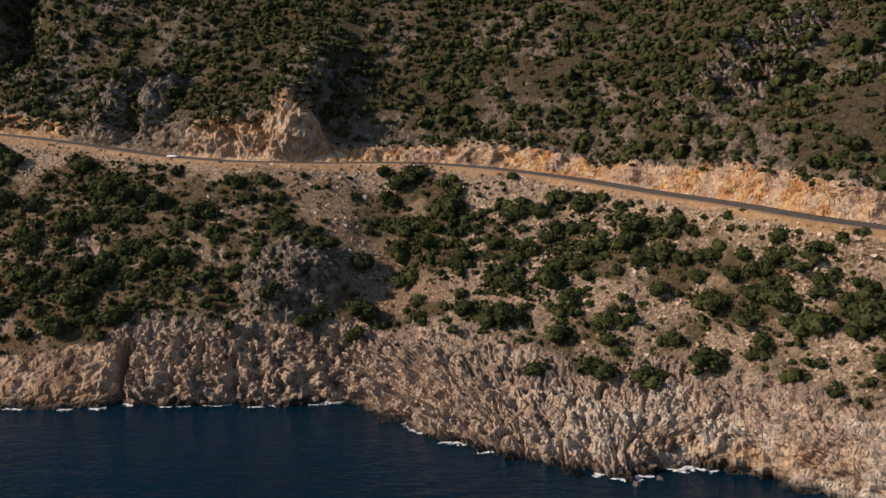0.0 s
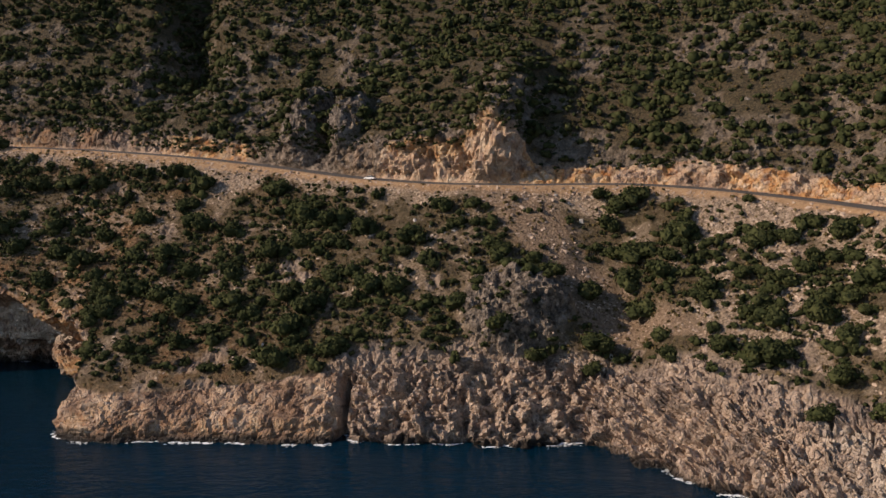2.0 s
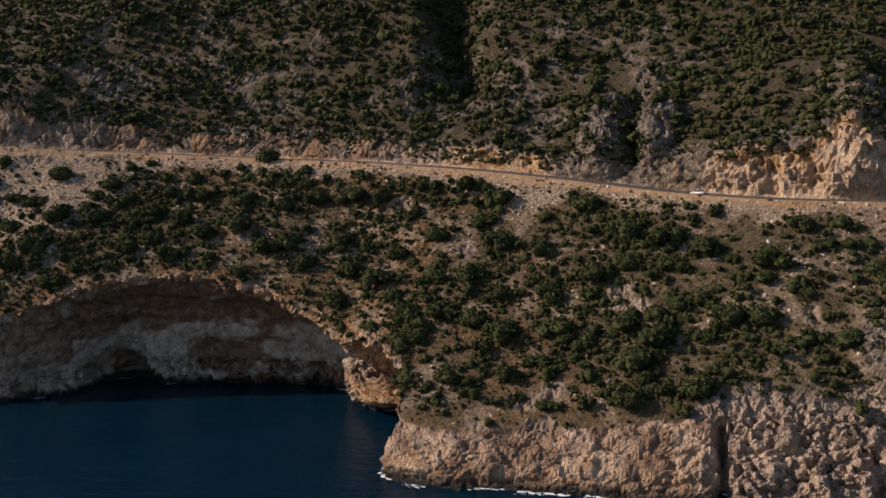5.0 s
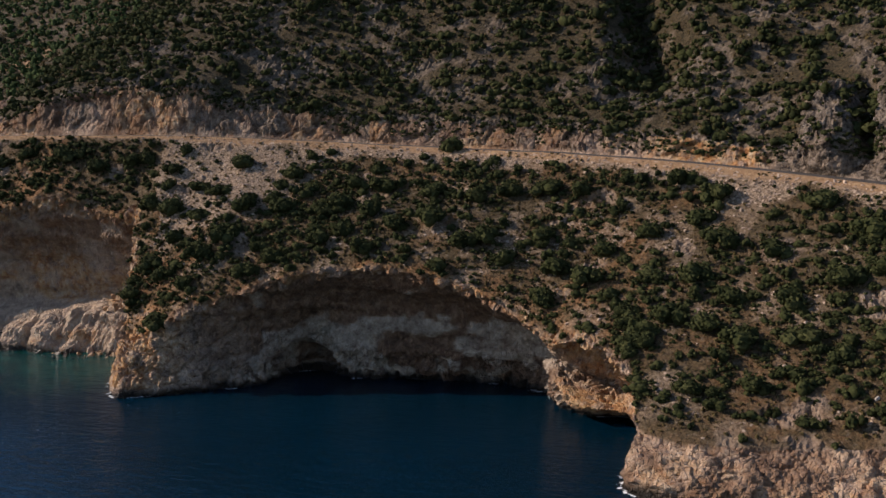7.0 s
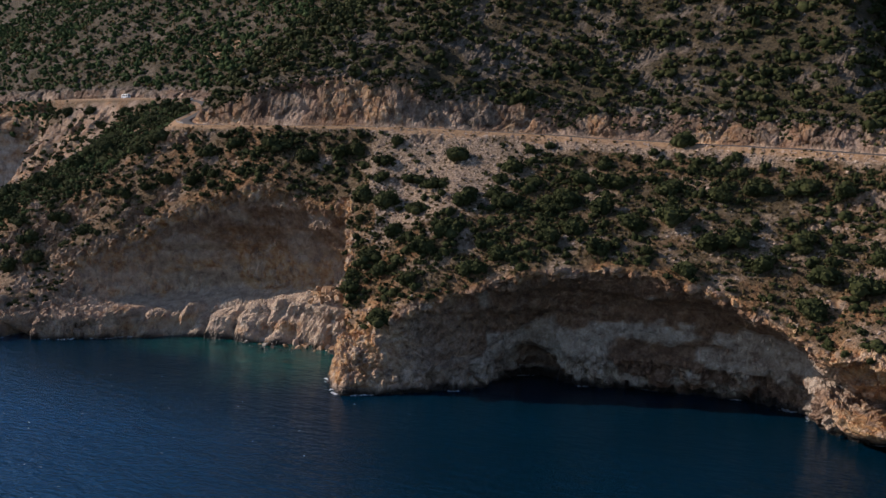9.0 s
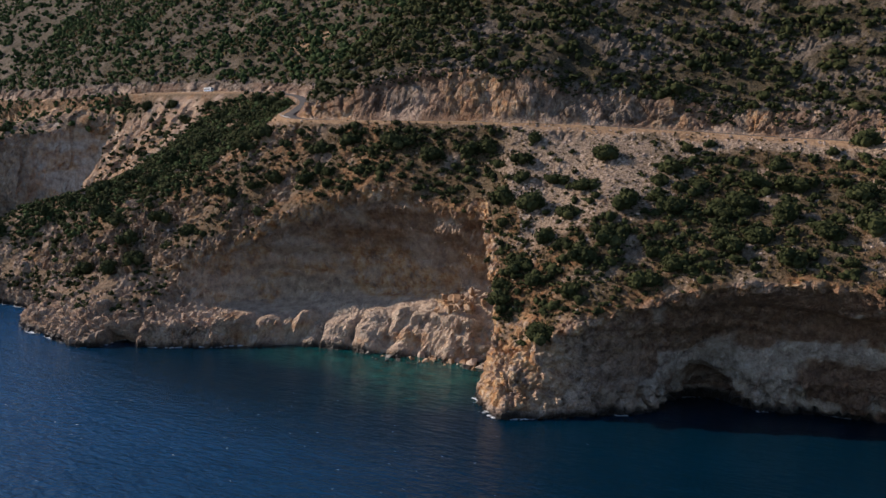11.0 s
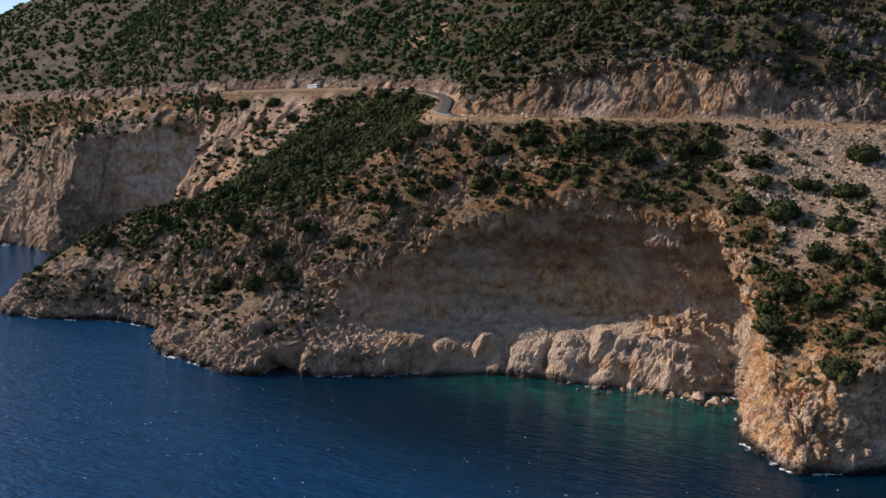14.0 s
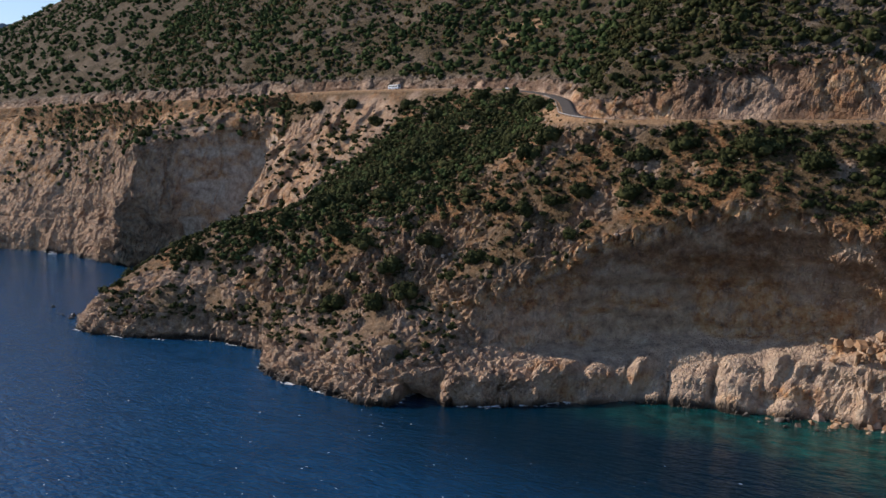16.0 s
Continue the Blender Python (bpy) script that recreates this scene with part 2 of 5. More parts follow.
# ---- the plan: coast, slope and road ----
def catmull(pts, per):
    """Points along a smooth curve through pts; per[i] points on leg i, and the last point."""
    p = np.asarray(pts, float)
    out = []
    for i in range(len(p) - 1):
        a, b, c, d = p[max(i - 1, 0)], p[i], p[i + 1], p[min(i + 2, len(p) - 1)]
        t = (np.arange(per[i]) / per[i]).reshape((-1,) + (1,) * (p.ndim - 1))
        m0, m1 = (c - a) * 0.42, (d - b) * 0.42
        out.append((2 * t ** 3 - 3 * t ** 2 + 1) * b + (t ** 3 - 2 * t ** 2 + t) * m0 + (-2 * t ** 3 + 3 * t ** 2) * c + (t ** 3 - t ** 2) * m1)
    return np.concatenate(out + [p[-1:]])


# Each station: shore x y, wall x y z, recess x y z, lip x y z, mid slope x y z, road centre x y z, cut height, setback, hill slope.
EAST = [
    ((140, 118), (141, 121, 7), (141, 125, 11), (143, 132, 16), (149, 150, 36), (160, 160, 50), 9, 5, 0.7),
    ((78, 190), (79, 193, 6), (80, 197, 11), (82, 203, 16), (84, 216, 33), (97, 213, 56), 9, 5, 0.72),
    ((57, 206), (57, 209, 8), (57, 213, 12), (58, 222, 16), (60, 241, 36), (78, 248, 58.4), 10, 5, 0.72),
    ((40, 199), (41, 206, 7), (42, 214, 10), (43, 225, 14), (48, 250, 38), (63, 275, 60), 9, 5, 0.75),
    ((27, 205), (28, 214, 7), (28, 222, 10), (30, 232, 14), (36, 262, 38), (42, 306, 63), 7, 5, 0.8),
    ((12, 215), (12, 224, 7), (12, 233, 13), (12, 244, 18), (16, 275, 38), (17, 323, 66), 9, 5, 0.8),
    ((-3, 228), (-3, 238, 7), (-4, 247, 14), (-5, 258, 20), (-5, 285, 36), (-7, 335, 67.8), 7, 6, 0.7),
]
GULLY = [
    ((-17, 246), (-18, 254, 7), (-19, 262, 13), (-20, 270, 18), (-15, 291, 31), (-28, 339, 68.3), 6, 5, 0.68),
    ((-32, 263), (-32, 267, 8), (-33, 271, 14), (-34, 276, 20), (-40, 291, 37), (-43, 339, 68.4), 7, 5, 0.62),
    ((-50, 260), (-50, 265, 8), (-51, 271, 14), (-52, 277, 20), (-56, 297, 42), (-57, 340, 68.8), 22, 4, 0.58),
    ((-70, 260), (-71, 265, 8), (-72, 271, 14), (-74, 277, 20), (-76, 304, 45), (-80, 344, 69.6), 18, 5, 0.6),
    ((-99, 263), (-99, 267, 7), (-99, 271, 12), (-99, 277, 18), (-107, 311, 42), (-110, 356, 72), 14, 6, 0.65),
    ((-125, 262), (-125, 265.5, 5), (-125, 270, 9), (-125, 277, 14), (-132, 321, 42), (-145, 373, 76.4), 9, 5, 0.8),
    ((-150, 264), (-150, 267, 4), (-150, 270, 8), (-150, 276, 12), (-160, 327, 40), (-180, 386, 80.5), 8, 4, 0.85),
    ((-170, 262), (-170, 265, 4), (-170, 268, 8), (-170, 274, 11.5), (-183, 338, 45), (-205, 393.5, 82.8), 9, 4, 0.9),
]
ARCH = [
    ((-187, 270), (-186, 272, 5), (-185, 274, 9), (-184, 280, 13), (-194, 345, 48), (-220, 398, 84), 9, 4, 0.9),
    ((-185, 300), (-185, 301, 7), (-185, 302, 14), (-189, 298, 22.5), (-201, 348, 48), (-230, 401, 84.9), 10, 4, 0.9),
    ((-192, 335), (-195, 321, 5.5), (-199, 341, 9.5), (-203, 311, 27.5), (-210, 352, 49), (-240, 404, 85.6), 10, 4, 0.9),
    ((-207, 334), (-207, 321, 6.5), (-212, 345, 12), (-211, 316, 27), (-214, 352, 49), (-244, 405.5, 85.8), 10, 4, 0.9),
    ((-218, 340), (-218, 330, 11), (-222, 349, 16), (-219, 321, 25), (-221, 354, 50), (-250, 407, 86), 10, 4, 0.92),
    ((-231, 360), (-231, 358, 10), (-232, 355, 22), (-234, 330, 33), (-236, 359, 54), (-260, 410, 86.8), 11, 4, 0.92),
    ((-249, 365), (-250, 359, 11), (-251, 353, 28), (-252, 337, 40), (-254, 364, 60), (-275, 413, 87.5), 11, 4, 0.95),
    ((-280, 364), (-280, 357, 12), (-281, 352, 31), (-283, 337, 45), (-281, 361, 60), (-295, 416, 89), 11, 4, 1.0),
    ((-305, 359), (-305, 353, 12), (-306, 349, 30), (-309, 334, 43), (-308, 351, 55), (-318, 416.5, 90.3), 11, 4, 1.0),
    ((-319, 363), (-319, 362, 7), (-320, 351, 22), (-322, 331, 40), (-322, 351, 56), (-329, 416.3, 91.2), 11, 4, 1.0),
    ((-331, 340), (-331, 340, 10), (-332, 339, 24), (-335, 327, 36), (-336, 350, 57), (-340, 416, 92), 12, 4, 1.0),
    ((-345, 326), (-346, 326, 7), (-349, 325, 18), (-353, 319, 29), (-360, 349, 59), (-365, 412.5, 93.5), 14, 4, 0.95),
    ((-370, 305), (-371, 308, 6), (-374, 313, 13), (-377, 320, 19), (-381, 345, 48), (-385, 408.5, 94.8), 17, 4, 0.9),
    ((-388, 321), (-387, 323, 9), (-385, 327, 20), (-387, 331, 30), (-392, 360, 61), (-400, 405.5, 95.5), 19, 4, 0.85),
    ((-397, 343), (-396, 348, 12), (-393, 357, 29), (-400, 350, 44), (-402, 372, 72), (-412, 403.3, 95.9), 22, 4, 0.75),
]
COVE = [
    ((-404, 372), (-405, 377, 12), (-407, 389, 29), (-413, 369, 60), (-411, 382, 76), (-421, 402.6, 96.2), 23, 4, 0.7),
    ((-425, 366), (-426, 373, 17), (-426, 387, 30), (-424, 372, 60), (-423, 387, 78), (-432, 402, 96.6), 24, 4, 0.7),
    ((-436, 367), (-437, 376, 17), (-438, 389, 27), (-439, 374, 63), (-437, 386, 79), (-443, 402, 96.9), 24, 4, 0.7),
    ((-456, 362), (-457, 373, 16), (-460, 389, 24), (-459, 372, 69), (-459, 383, 80), (-463, 402, 97.3), 23, 4, 0.7),
    ((-476, 362), (-477, 372, 15), (-481, 388, 22), (-482, 371, 65), (-482, 383, 80), (-484, 402, 97.8), 20, 4, 0.7),
    ((-496, 356), (-497, 365, 13), (-502, 382, 19), (-510, 367, 56), (-507, 384, 76), (-505, 402.5, 98.3), 15, 4, 0.72),
    ((-514, 342), (-515, 350, 11), (-522, 376, 16), (-534, 359, 44), (-530, 385, 74), (-521, 403, 98.7), 11, 4, 0.75),
    ((-532, 329), (-533, 331, 10), (-541, 358, 14), (-555, 346, 34), (-556, 382, 70), (-536, 406, 99.6), 8, 4, 0.8),
    ((-553, 317), (-553, 321, 10), (-560, 338, 17), (-580, 351, 29), (-582, 374, 60), (-548, 415, 102), 7, 4, 0.8),
]
HEADLAND = [
    ((-573, 305), (-574, 310, 10), (-580, 322, 17), (-592, 344, 26), (-605, 372, 56), (-556, 430, 105), 6, 5, 0.7),
    ((-604, 313), (-604, 317, 8), (-606, 328, 16), (-612, 346, 25), (-625, 372, 52), (-571, 456, 111), 6, 5, 0.8),
    ((-636, 322), (-636, 326, 6), (-637, 336, 13), (-640, 350, 22), (-650, 382, 56), (-597, 480, 116.5), 6, 5, 0.85, (-640, 438, 90)),
    ((-662, 350), (-662, 352, 5), (-662, 354, 11), (-664, 360, 20), (-674, 390, 60), (-635, 501, 121), 6, 5, 0.9, (-672, 445, 76)),
    ((-700, 356), (-700, 357, 6), (-701, 359, 13), (-703, 364, 25), (-706, 394, 56), (-690, 521, 124.3), 7, 5, 0.9, (-722, 440, 46)),
    ((-741, 343), (-741, 345, 5), (-741, 348, 11), (-741, 354, 22), (-744, 386, 43), (-740, 533, 126), 8, 5, 0.9, (-762, 475, 50)),
    ((-772, 341), (-773, 344, 4), (-774, 349, 8), (-776, 356, 15), (-778, 378, 24), (-775, 541, 127), 8, 5, 0.9, (-788, 475, 38)),
    ((-799, 364), (-799, 366, 2), (-799, 369, 4), (-799, 373, 6), (-802, 384, 8), (-794, 545, 127.3), 8, 5, 0.9, (-803, 480, 38)),
    ((-806, 388), (-806, 392, -4), (-806, 397, -6), (-807, 410, -8), (-809, 462, 8), (-800, 546.2, 127.3), 8, 5, 0.9, (-798, 512, 74)),
    ((-814, 470), (-815, 476, -3), (-815, 484, 2), (-814, 492, 8), (-808, 508, 42), (-806, 547.2, 127.3), 8, 5, 0.9, (-801, 527, 86)),
]
# The bay beyond the headland: shore, foot, recess, lip, mid slope, road.
BAY = [
    ((-818, 505), (-819, 515, 20), (-821, 532, 50), (-822, 538, 88), (-818, 541, 106), (-815, 548.5, 127.4), 8, 5, 0.9),
    ((-838, 515), (-839, 525, 24), (-841, 538, 55), (-841, 541, 98), (-835, 545, 112), (-830, 551.5, 127.5), 9, 5, 0.9),
    ((-868, 538), (-863, 528, 25), (-861, 528, 55), (-863, 532, 101), (-858, 546, 114), (-850, 555, 127.5), 9, 5, 0.92),
    ((-912, 540), (-897, 522, 28), (-888, 513, 58), (-890, 517, 98), (-888, 545, 114), (-887, 559.5, 127.6), 9, 5, 0.92),
    ((-962, 537), (-934, 509, 28), (-918, 496, 55), (-917, 500, 92), (-922, 548, 114), (-925, 567, 128), 9, 5, 0.92),
    ((-984, 534), (-957, 508, 25), (-940, 497, 48), (-938, 503, 86), (-946, 555, 112), (-945, 572, 128.3), 9, 5, 0.92),
    ((-1020, 545), (-1008, 541, 20), (-996, 541, 40), (-990, 550, 74), (-987, 567, 106), (-985, 580.8, 129.3), 9, 5, 0.92),
    ((-1044, 552), (-1042, 560, 18), (-1038, 572, 36), (-1032, 580, 70), (-1026, 586, 104), (-1024, 592, 130.5), 9, 5, 0.92),
    ((-1097, 567), (-1097, 572, 16), (-1096, 578, 34), (-1095, 586, 60), (-1093, 597, 98), (-1092, 609, 132.6), 9, 5, 0.9),
    ((-1190, 560), (-1189, 568, 15), (-1188, 578, 32), (-1187, 590, 56), (-1186, 610, 98), (-1185, 628, 134.3), 9, 5, 0.9),
    ((-1320, 540), (-1320, 550, 14), (-1320, 565, 30), (-1320, 585, 50), (-1320, 620, 95), (-1320, 645, 133), 9, 5, 0.88),
    ((-1480, 540), (-1480, 550, 12), (-1480, 570, 26), (-1480, 590, 42), (-1480, 630, 85), (-1480, 660, 120), 8, 5, 0.85),
    ((-1650, 540), (-1650, 550, 12), (-1650, 570, 26), (-1650, 590, 42), (-1650, 630, 80), (-1650, 660, 112), 8, 5, 0.78),
    ((-1800, 540), (-1800, 550, 12), (-1800, 570, 26), (-1800, 590, 42), (-1800, 630, 78), (-1800, 660, 105), 8, 5, 0.64),
    ((-2000, 540), (-2000, 550, 10), (-2000, 570, 20), (-2000, 590, 30), (-2000, 630, 50), (-2000, 660, 70), 8, 5, 0.35),
]
STATIONS = EAST + GULLY + ARCH + COVE + HEADLAND + BAY


def gauss_smooth(a, k):
    """Smooths along axis 0 with a triangular window of half width k."""
    w = np.concatenate([np.arange(1, k + 2), np.arange(k, 0, -1)]).astype(float)
    w /= w.sum()
    pad = np.concatenate([np.repeat(a[:1], k, 0), a, np.repeat(a[-1:], k, 0)])
    return sum(w[j] * pad[j:j + len(a)] for j in range(2 * k + 1))


BANDS = (("deep", 5), ("foot", 14), ("recess", 22), ("lip", 26), ("low", 36), ("dip", 32), ("upper", 38), ("shelf", 6), ("cut", 16), ("hill", 40), ("ridge", 18))


def build_coast():
    st = STATIONS
    ctrl = []
    for s in st:
        shore, wall, rec, lip, mid, road, ch, sb, sl = s[:9]
        dip = s[9] if len(s) > 9 else [0.55 * m + 0.45 * r for m, r in zip(mid, road)]
        ctrl.append([(shore[0], shore[1], -0.6), wall, rec, lip, mid, road, (ch, sb, sl), dip])
    ctrl = np.array(ctrl, float)
    per = [max(3, int(np.ceil(max(np.linalg.norm(ctrl[i + 1, r] - ctrl[i, r]) for r in (0, 3, 4, 5)) / (1.15 if -640 < ctrl[i, 0, 0] else 1.5 if -1150 < ctrl[i, 0, 0] else 4.0)))) for i in range(len(ctrl) - 1)]
    g = catmull(ctrl, per)
    shore, wall, rec, lip, mid, road, par, dip = (g[:, k] for k in range(8))
    road = gauss_smooth(road, 8)
    tang = np.gradient(road[:, :2], axis=0)
    tang /= np.linalg.norm(tang, axis=1)[:, None]
    nrm = np.stack([-tang[:, 1], tang[:, 0]], 1) * -1.0
    nrm = gauss_smooth(nrm, 6)
    nrm /= np.linalg.norm(nrm, axis=1)[:, None]
    inland = np.concatenate([nrm, np.zeros((len(nrm), 1))], 1)
    hilldir = gauss_smooth(nrm, 60) * 0.6 + np.array([0.12, 0.9])
    hilldir = gauss_smooth(hilldir, 60)
    hilldir /= np.linalg.norm(hilldir, axis=1)[:, None]
    hilldir = np.concatenate([hilldir, np.zeros((len(nrm), 1))], 1)
    out = road - inland * 5.2
    inn = road + inland * 4.6
    up = np.array([0, 0, 1.0])
    crest = gauss_smooth(fbm(road, 15.0, 3, 301), 1)[:, None] * sstep(-640, -600, road[:, :1]) * 0.32
    par[:, 0:1] *= 1 + crest
    cut = inn + inland * par[:, 1:2] * 0.4 + hilldir * par[:, 1:2] * 0.6 + up * par[:, 0:1]
    even = gauss_smooth(gauss_smooth(par, 70), 70)
    foot = inn + hilldir * par[:, 1:2] + up * even[:, 0:1]
    h1 = foot + hilldir * 70 + up * 70 * even[:, 2:3]
    h2 = h1 + hilldir * 230 + up * 230 * (0.1 + 0.75 * even[:, 2:3])
    seaward = gauss_smooth(shore - lip, 12)
    seaward[:, 2] = 0
    seaward /= np.maximum(np.linalg.norm(seaward, axis=1)[:, None], 1e-6)
    deep = shore + np.array([0, -3.0, -9.0]) + seaward * 2
    keys = [deep, shore, wall, rec, lip, mid, dip, out, inn, cut, h1, h2]
    rows, band, frac = [], [], []
    for b, (name, count) in enumerate(BANDS):
        for j in range(count):
            f = j / count
            rows.append(keys[b] * (1 - f) + keys[b + 1] * f)
            band.append(b)
            frac.append(f)
    rows.append(keys[-1])
    band.append(len(BANDS) - 1)
    frac.append(1.0)
    P = np.stack(rows, 0)
    band, frac = np.array(band), np.array(frac)
    # the dip and the upper slope count as one band from here on
    frac = np.where(band == 5, frac * 0.45, np.where(band == 6, 0.45 + frac * 0.55, frac))
    band = np.where(band >= 6, band - 1, band)
    level = P.copy()
    P = gauss_smooth(P, 3)
    keep = ((band == 6) | ((band == 7) & (frac < 0.2)) | ((band == 5) & (frac > 0.93)))
    P[keep] = level[keep]
    return P, band, frac, road, inland, g


P0, BAND, FRAC, ROAD, INLAND, GRID = build_coast()


def surface_normals(P):
    du, dv = np.gradient(P, axis=1), np.gradient(P, axis=0)
    n = np.cross(du, dv)
    return n / np.maximum(np.linalg.norm(n, axis=2)[:, :, None], 1e-9)


def shape_ground():
    nr, nc, _ = P0.shape
    N = -surface_normals(P0)
    if N[BAND == 4][:, :, 2].mean() < 0:
        N = -N
    p = P0.reshape(-1, 3)
    n = N.reshape(-1, 3)
    band = np.repeat(BAND, nc)
    fr = np.repeat(FRAC, nc)
    x, y, z = p.T
    patch = fbm(p, 22.0, 4, 11)
    patch2 = fbm(p, 9.0, 3, 21)
    # how rocky the surface is
    rock = np.where(band <= 3, np.where(x > -98, 1.15, 1.0), 0.0)
    low = band == 4
    over = np.maximum(sstep(-404, -396, x) * sstep(-188, -200, x), sstep(-545, -535, x) * sstep(-408, -416, x))
    reach = 0.10 - 0.12 * over - 0.22 * sstep(-101, -108, x) * sstep(-192, -184, x) + 0.16 * (patch2 + 0.4) + 0.10 * (x > -30) + (0.22 + 0.9 * patch2) * sstep(-560, -600, x)
    rock = np.where(low, 1 - sstep(reach - 0.06, reach + 0.1, fr), rock)
    rock = np.where(band == 7, 1.0, rock)
    rock = np.where((band == 3) & (x < -565) & (x > -800), 1 - 0.75 * sstep(-0.05, 0.2, patch2 + 0.25 * (fr - 0.5)), rock)
    outcrop = sstep(0.12, 0.26, fbm(p, (20, 20, 14), 4, 31)) * np.where(x < -560, 0.5, 1.0) * np.where(band == 9, 0.4, 1.0)
    rock = np.where((band == 8) & (fr < 0.06), np.maximum(rock, 1 - fr / 0.06), rock)
    rock = np.where(band >= 8, np.maximum(rock, outcrop * np.where(x > -560, 0.55, 0.6)), rock)
    rock = np.where((band == 4) | (band == 5), np.maximum(rock, 0.8 * sstep(0.36, 0.5, fbm(p, (15, 15, 10), 4, 41))), rock)
    # named outcrops: the crag below the gully, the knoll and the dark buttress over the road, the outcrop to the east
    crag = bump_at(x, y, -49, 290, 18, 12) ** 0.7 * ((band == 4) | (band == 5))
    knoll = bump_at(x, y, -57, 352, 11, 12) * (band >= 7)
    butt = np.maximum(bump_at(x, y, -135, 392, 12, 20), bump_at(x, y, -117, 384, 9, 15)) ** 0.7 * (band >= 7)
    east = bump_at(x, y, 100, 297, 26, 22) * (band >= 8)
    gap = bump_at(x, y, -125, 392, 4.5, 22) * (band >= 7)
    ravine = np.clip(1 - np.abs(x + 212 + 0.25 * (y - 470) + 6 * patch) / 20, 0, 1) * sstep(415, 455, y) * (band >= 8)
    head = bump_at(x, y, -590, 366, 40, 20) * (band == 4)
    rough_bay = np.where(band == 4, sstep(-0.5, 0.1, patch2), 0.8 * sstep(0.5, 0.2, fr + 0.5 * patch2) * (band == 5)) * (x < -812)
    hollow = sstep(0.08, 0.4, bump_at(x, y, -854, 530, 48, 40) + 0.35 * patch2) * ((band >= 1) & (band <= 4)) * (x < -812) * (z < 103 + 12 * patch2)
    spur = np.maximum(bump_at(x, y, -765, 492, 75, 36), bump_at(x, y, -835, 515, 60, 45)) ** 0.5 * ((band == 4) | (band == 5)) * (y < 530 + 0.06 * (x + 700))
    rock = np.maximum(rock, np.clip(2.2 * np.maximum.reduce([crag, knoll, butt, east, head * 0.5, spur, rough_bay]), 0, 1))
    front = sstep(-505, -520, x) * sstep(-700, -660, x) * ((band == 4) | (band == 5)) * sstep(402, 384, y - 0.16 * (x + 600))
    rock = np.maximum(rock, front * sstep(-0.08, 0.16, fbm(p, (13, 13, 16), 4, 43)))
    corner = np.clip(1.8 * np.maximum(bump_at(x, y, -399, 349, 10, 15), bump_at(x, y, -414, 370, 12, 8)), 0, 1) * (((band == 4) & (fr < 0.3)) | (band == 3))
    rock = np.maximum(rock, corner)
    cave = ((band == 2) | ((band == 3) & (fr < 0.85)) | (band == 1)) * (bump_at(x, y, -278, 350, 82, 60) ** 0.3 + bump_at(x, y, -478, 372, 92, 40) ** 0.3)
    cave = np.clip(cave, 0, 1)
    rim = np.where(band == 3, sstep(0.6, 0.95, fr), np.where(band == 4, 1 - sstep(0.05, 0.22, fr + 0.3 * patch2), 0)) * np.clip(bump_at(x, y, -280, 345, 100, 60) ** 0.3 + bump_at(x, y, -480, 372, 105, 40) ** 0.3, 0, 1)
    grey = np.clip(2.5 * np.maximum.reduce([crag * 0.7, butt, east * 0.7, knoll * (band >= 8)]), 0, 1) + 0.8 * (band >= 8) + 1.0 * (band == 7) * sstep(-97, -103, x) * sstep(-165, -150, x) + 0.32 * ((band == 4) | (band == 5)) * (1 - rim) + 0.3 * (x < -812) * (band <= 4) * (1 - hollow)
    grey *= 1 - 0.7 * spur
    grey = np.maximum(grey, 0.75 * front + 0.35 * sstep(-520, -560, x) * sstep(-812, -780, x) * (band <= 4))
    face = (band == 7) * sstep(-103, -97, x) * sstep(-50, -56, x)
    grey = np.where(face > 0.5, sstep(0.50, 0.64, fr + 0.25 * patch2 - 0.25 * sstep(-72, -60, x) - 0.3 * sstep(-88, -97, x)), grey)
    grey = np.maximum(grey, 0.9 * (band == 7) * sstep(-165, -175, x) * sstep(-0.25, 0.1, patch2 + (fr - 0.4) * 0.8))
    # fallen stone below the road
    f5 = np.where(band == 5, fr, np.where(band == 4, fr - 1.0, -9))
    slabtone = 1.0 * bump_at(x, y, -206, 322, 17, 16) ** 0.3 * (band <= 3)
    scree = sstep(0.72, 0.9, f5 + 0.3 * patch2) * (band == 5)
    strip = 1 - np.clip(np.abs(x + 59 - (342 - y) * 0.72) / 14, 0, 1)
    slide = np.clip(strip * 2.2, 0, 1) * ((band == 5) | ((band == 4) & (fr > 0.55)))
    rock = rock * (1 - slide)
    scree = np.maximum(scree, 0.55 * slide)
    scree *= np.where(x < -418, 0.3, 1.0)
    scree = np.maximum(scree, bump_at(x, y, -378, 376, 46, 34) ** 0.5 * (band == 5) * sstep(-424, -412, x))
    scree = np.maximum(scree, (x > 0) * (band == 4) * 0.9 * sstep(-0.32, 0.08, patch + 0.5 * patch2))
    scree = np.maximum(scree, (x > 5) * (band == 5) * 0.95 * sstep(-0.4, 0.05, patch2 + (f5 - 0.4)))
    scree = np.maximum(scree, sstep(0.12, 0.35, patch2) * 0.5 * ((band == 4) | (band == 5)) * (x > -418))
    scree *= (1 - rock) * np.where(x > -565, 1.0, 0.25)
    orange = np.where(band == 7, sstep(-0.12, 0.2, fbm(p, (11, 11, 22), 3, 51)) * np.where(x > -190, 1.0, 0.6) + np.where(x > -190, 0.35, 0.1), 0.0)
    orange = np.maximum(orange, 0.6 * cave * sstep(14, 26, z + 6 * patch))
    orange = np.maximum(orange, 0.95 * rim)
    orange = np.maximum(orange, np.clip(0.30 + 0.9 * patch, 0, 0.75) * ((band == 4) | (band == 5)) * (1 - rock * 0.7) * sstep(-90, -190, x))
